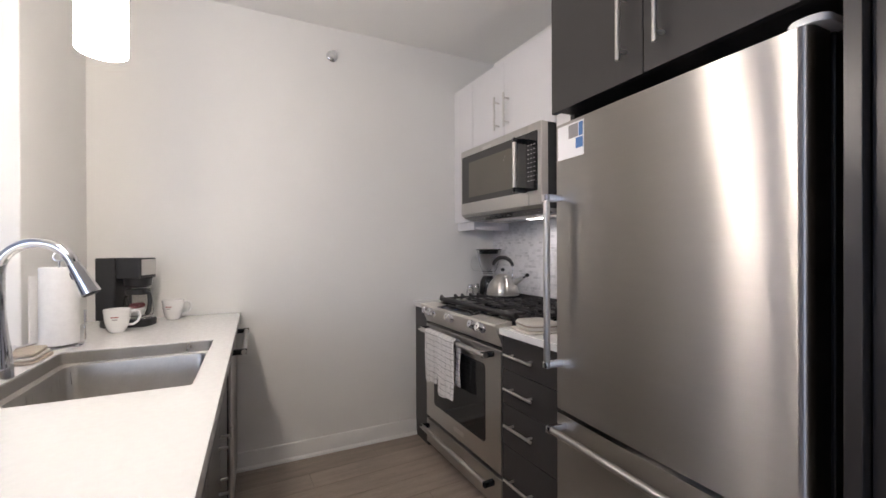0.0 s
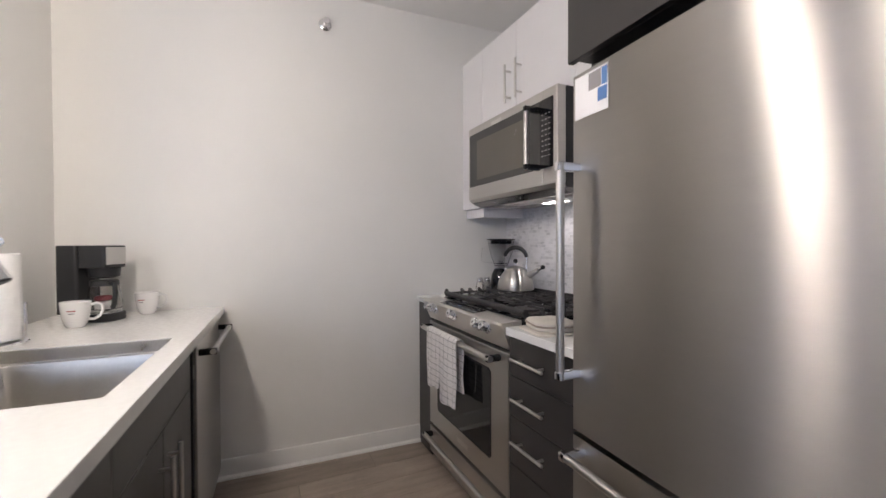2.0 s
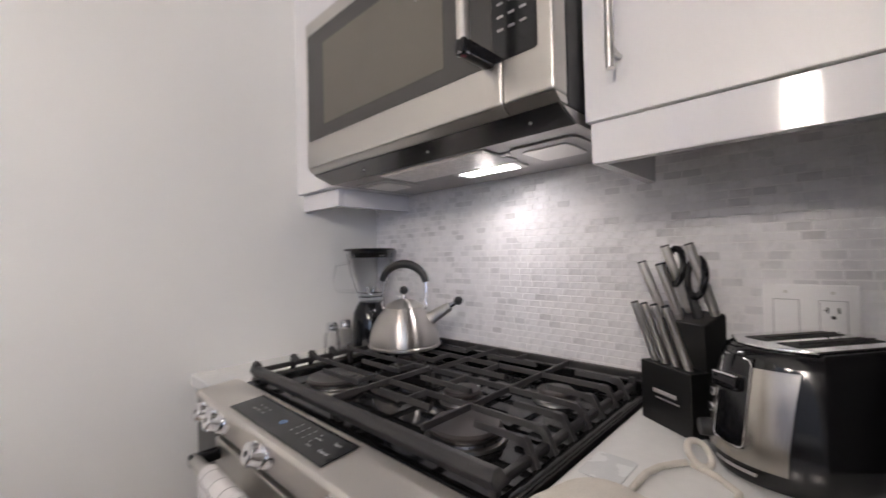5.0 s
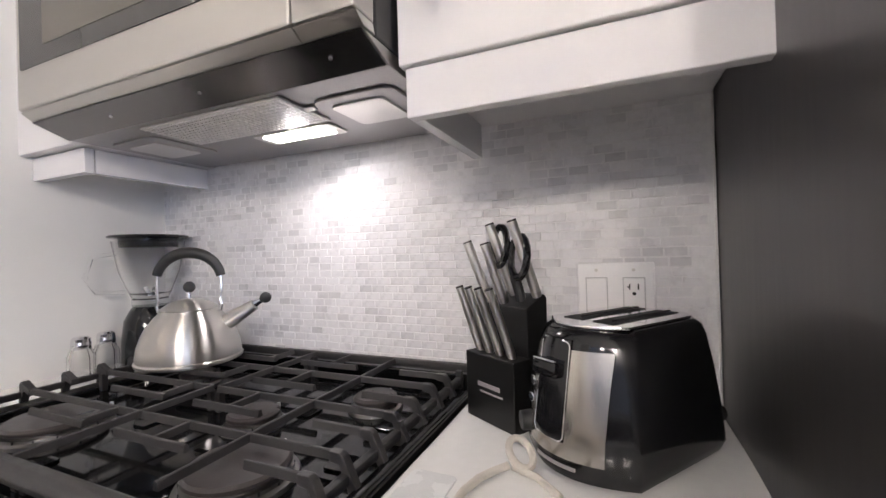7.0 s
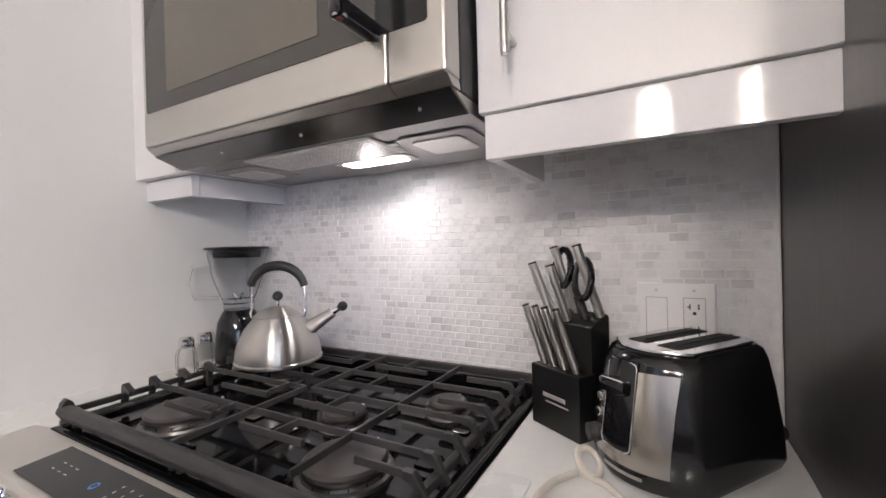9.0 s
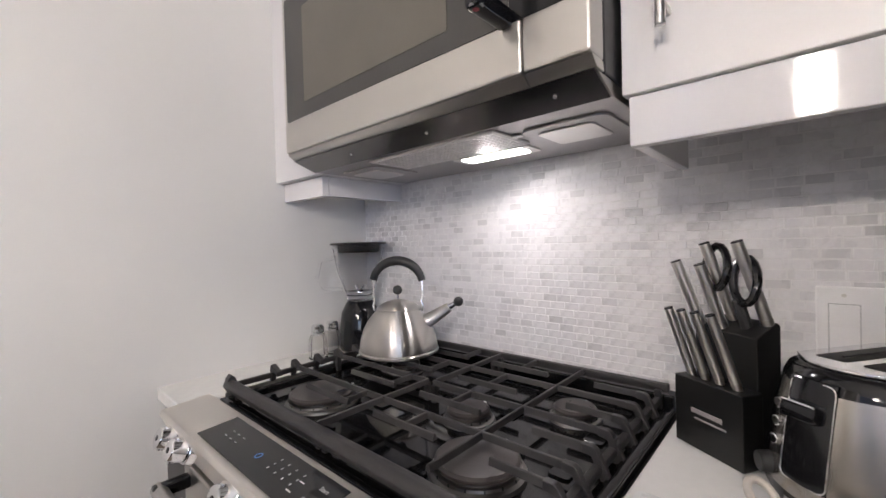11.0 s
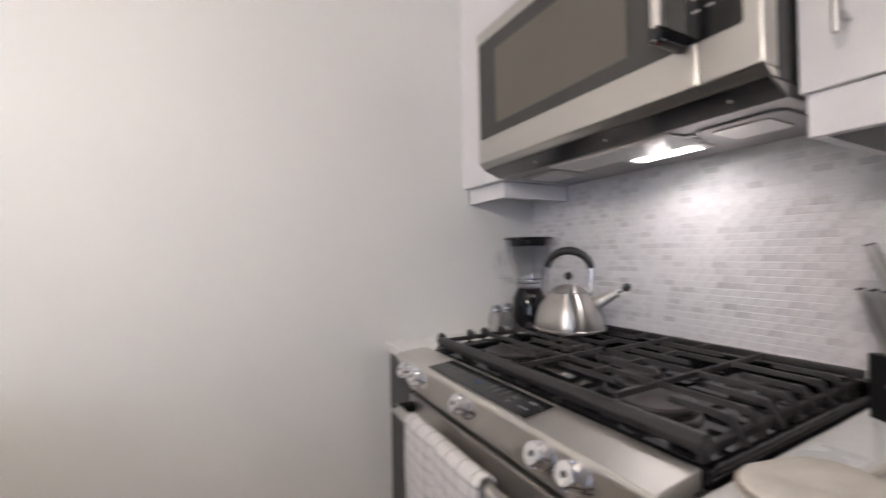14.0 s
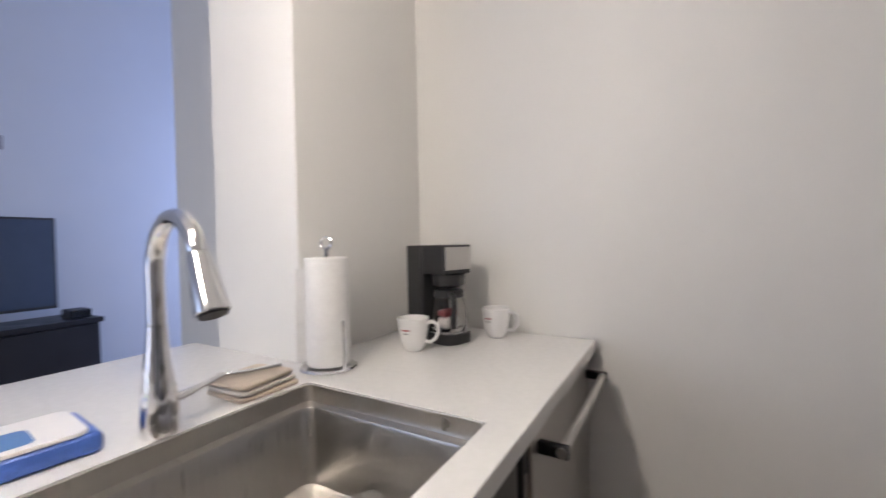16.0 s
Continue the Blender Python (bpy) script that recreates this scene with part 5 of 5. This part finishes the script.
bx = thing("wipes_packet", "blue and white packet of cleaning wipes on the counter", "wipes packet", (-0.73, 1.42, 0.914), rz=-8)
part("packet", box(-0.075, -0.115, 0.001, 0.075, 0.115, 0.034, 0.010, seg=3), BLUEPACK, bx)
part("top_label", prism(rounded(-0.070, -0.105, 0.072, 0.10, 0.02), 0.0342, 0.041, "z", 0.0018), WHITEPLASTIC, bx, "white label flap")
part("green_print", prism(rounded(0.012, -0.098, 0.062, -0.045, 0.012), 0.0411, 0.0415, "z"), GREENPACK, bx, "green printed patch")
part("blue_print", prism(rounded(-0.02, -0.02, 0.055, 0.04, 0.014), 0.0411, 0.0415, "z"), BLUEINK, bx, "pale blue printed patch")
part("green_corner", box(0.076, -0.11, 0.012, 0.0765, -0.07, 0.03, 0), GREENPACK, bx)

# clear plastic bag lying in the sink
bm = bmesh.new()
grid = []
for i in range(21):
    line = []
    for j in range(17):
        u, v = i / 20, j / 16
        n = noise.noise(Vector((u * 3.1, v * 3.3, 0.4))) * 0.5 + noise.noise(Vector((u * 8, v * 7, 2.0))) * 0.22
        line.append(bm.verts.new((-0.44 + 0.31 * u + 0.015 * n, 1.50 + 0.33 * v, 0.712 + 0.055 * (n + 0.45) * math.sin(math.pi * min(1, 0.1 + u)) ** 0.5)))
    grid.append(line)
for a, b in zip(grid, grid[1:]):
    for j in range(16):
        bm.faces.new((a[j], a[j + 1], b[j + 1], b[j]))
bmesh.ops.solidify(bm, geom=bm.faces[:], thickness=0.0008)
solo("plastic_bag", bm, FILM, "crumpled clear plastic bag lying in the sink", "plastic bag", smooth=60)

# ---- living room beyond the peninsula ----
cs = thing("media_console", "low black-brown media console against the living room wall", "console", (-3.7, 1.9, 0.0))
part("body", box(-3.90, 1.1, 0.06, -3.50, 2.70, 0.70, 0.003), CONSOLE, cs)
part("top", box(-3.92, 1.08, 0.702, -3.48, 2.72, 0.738, 0.003), CONSOLE, cs)
part("plinth", box(-3.88, 1.14, FLZ, -3.54, 2.66, 0.059, 0.002), CONSOLE, cs)
for y0, y1 in ((1.12, 1.64), (1.65, 2.15), (2.16, 2.68)):
    part("door", box(-3.499, y0, 0.08, -3.482, y1, 0.69, 0.003), CONSOLE, cs)
tv = thing("television", "flat black television standing on the console", "television", (-3.7, 2.0, 0.739))
part("housing", box(-3.72, 1.45, 0.82, -3.68, 2.53, 1.47, 0.004), BLACKMATT, tv)
part("screen", box(-3.6795, 1.465, 0.84, -3.677, 2.515, 1.455, 0.001), TVSCREEN, tv, "glossy dark screen tinted with reflected daylight")
part("stand", box(-3.80, 1.80, 0.7395, -3.60, 2.20, 0.752, 0.003), BLACKMATT, tv)
part("neck", box(-3.73, 1.95, 0.752, -3.70, 2.05, 0.82, 0.003), BLACKMATT, tv)
tb_ = thing("set_top_box", "small black media box on the console", "media box", (-3.6, 2.5, 0.739))
part("case", box(-3.72, 2.56, 0.7395, -3.56, 2.68, 0.80, 0.006), BLACKMATT, tb_)
part("front", box(-3.5595, 2.57, 0.748, -3.557, 2.67, 0.79, 0.001), BLACKGLOSS, tb_)
th = thing("thermostat", "small grey wall thermostat in the living room", "thermostat", (-3.94, 2.30, 2.0))
part("case", box(-3.949, 2.25, 1.96, -3.925, 2.35, 2.06, 0.006), GREYINK, th)
part("dial", cyl((-3.925, 2.30, 2.01), (-3.917, 2.30, 2.01), 0.03, n=24), GREYINK, th)

# ---- floor planks ----
PL, PW = 1.22, 0.152
kitchen, rest = [], bmesh.new()
floor_ob = bpy.data.objects["floor"]
rng = random.Random(4)
y = -2.04
while y < 5.19:
    x = -3.94 - rng.random() * PL
    while x < 1.66:
        x0, x1 = max(x, -3.94), min(x + PL, 1.66)
        y1 = min(y + PW, 5.19)
        if x1 - x0 > 0.02:
            if x1 > -0.5 and y > -0.6 and y < 2.6:
                kitchen.append((x0, y, x1, y1))
            else:
                box(x0 + 0.0008, y + 0.0008, 0.0101, x1 - 0.0008, y1 - 0.0008, FLZ, 0, rest)
        x += PL
    y += PW
for x0, y0, x1, y1 in kitchen:
    me = mesh_of("plank", box(x0 + 0.0008, y0 + 0.0008, 0.0101, x1 - 0.0008, y1 - 0.0008, FLZ, 0.0006, seg=1), WOODFLOOR)
    ob = new("plank", me)
    ob.parent = floor_ob
ob = new("far_planks", mesh_of("far_planks", rest, WOODFLOOR))
ob.parent = floor_ob
ob["kind"] = "stuff"

# ---- mosaic backsplash ----
TH, JT = 0.0155, 0.0018
bs_ob = solo("backsplash", box(BACK - 0.0074, PAN + 0.001, 0.905, BACK - 0.0005, FAR - 0.001, 1.60, 0), GROUT, "pale marble mosaic tile backsplash", "backsplash", "structure")
tile_meshes = []
for w in (0.0330, 0.0350):
    tile_meshes.append((w, mesh_of("tile", box(-0.0030, -w / 2, -TH / 2, 0.0, w / 2, TH / 2, 0.0008, seg=1), TILE)))
rng = random.Random(9)
near = 0
fv, ff = [], []
k = 0
z = 0.915 + TH / 2
while z < 1.47:
    y = FAR - 0.002 - (0.0178 if k % 2 else 0.0) - rng.uniform(0, 0.004)
    k += 1
    while y > PAN + 0.002:
        w, me = tile_meshes[rng.choice((0, 1))]
        if y - w < PAN + 0.002:
            break
        yc = y - w / 2
        hidden = z > 1.43 and yc > 1.52
        if not hidden:
            dx = rng.uniform(-0.0004, 0.0004)
            if near < 300 and 1.40 < yc < 1.86 and z < 1.40 and not (1.2 < yc < 1.335 and 1.03 < z < 1.17):
                ob = new("tile", me)
                ob.location = (BACK - 0.0055 + dx, yc, z)
                ob.parent = bs_ob
                near += 1
            else:
                a, b, c0, c1, h, e = BACK - 0.0085 + dx, BACK - 0.005, yc - w / 2, yc + w / 2, TH / 2, 0.0008
                n0 = len(fv)
                fv += [(b, c0, z - h), (b, c1, z - h), (b, c1, z + h), (b, c0, z + h), (a, c0 + e, z - h + e), (a, c1 - e, z - h + e), (a, c1 - e, z + h - e), (a, c0 + e, z + h - e)]
                ff += [tuple(n0 + i for i in q) for q in ((4, 7, 6, 5), (0, 4, 5, 1), (1, 5, 6, 2), (2, 6, 7, 3), (3, 7, 4, 0))]
        y -= w + JT
    z += TH + JT
me = bpy.data.meshes.new("mosaic_rest")
me.from_pydata(fv, [], ff)
me.materials.append(TILE)
ob = new("mosaic_rest", me)
ob.parent = bs_ob
ob["kind"] = "stuff"
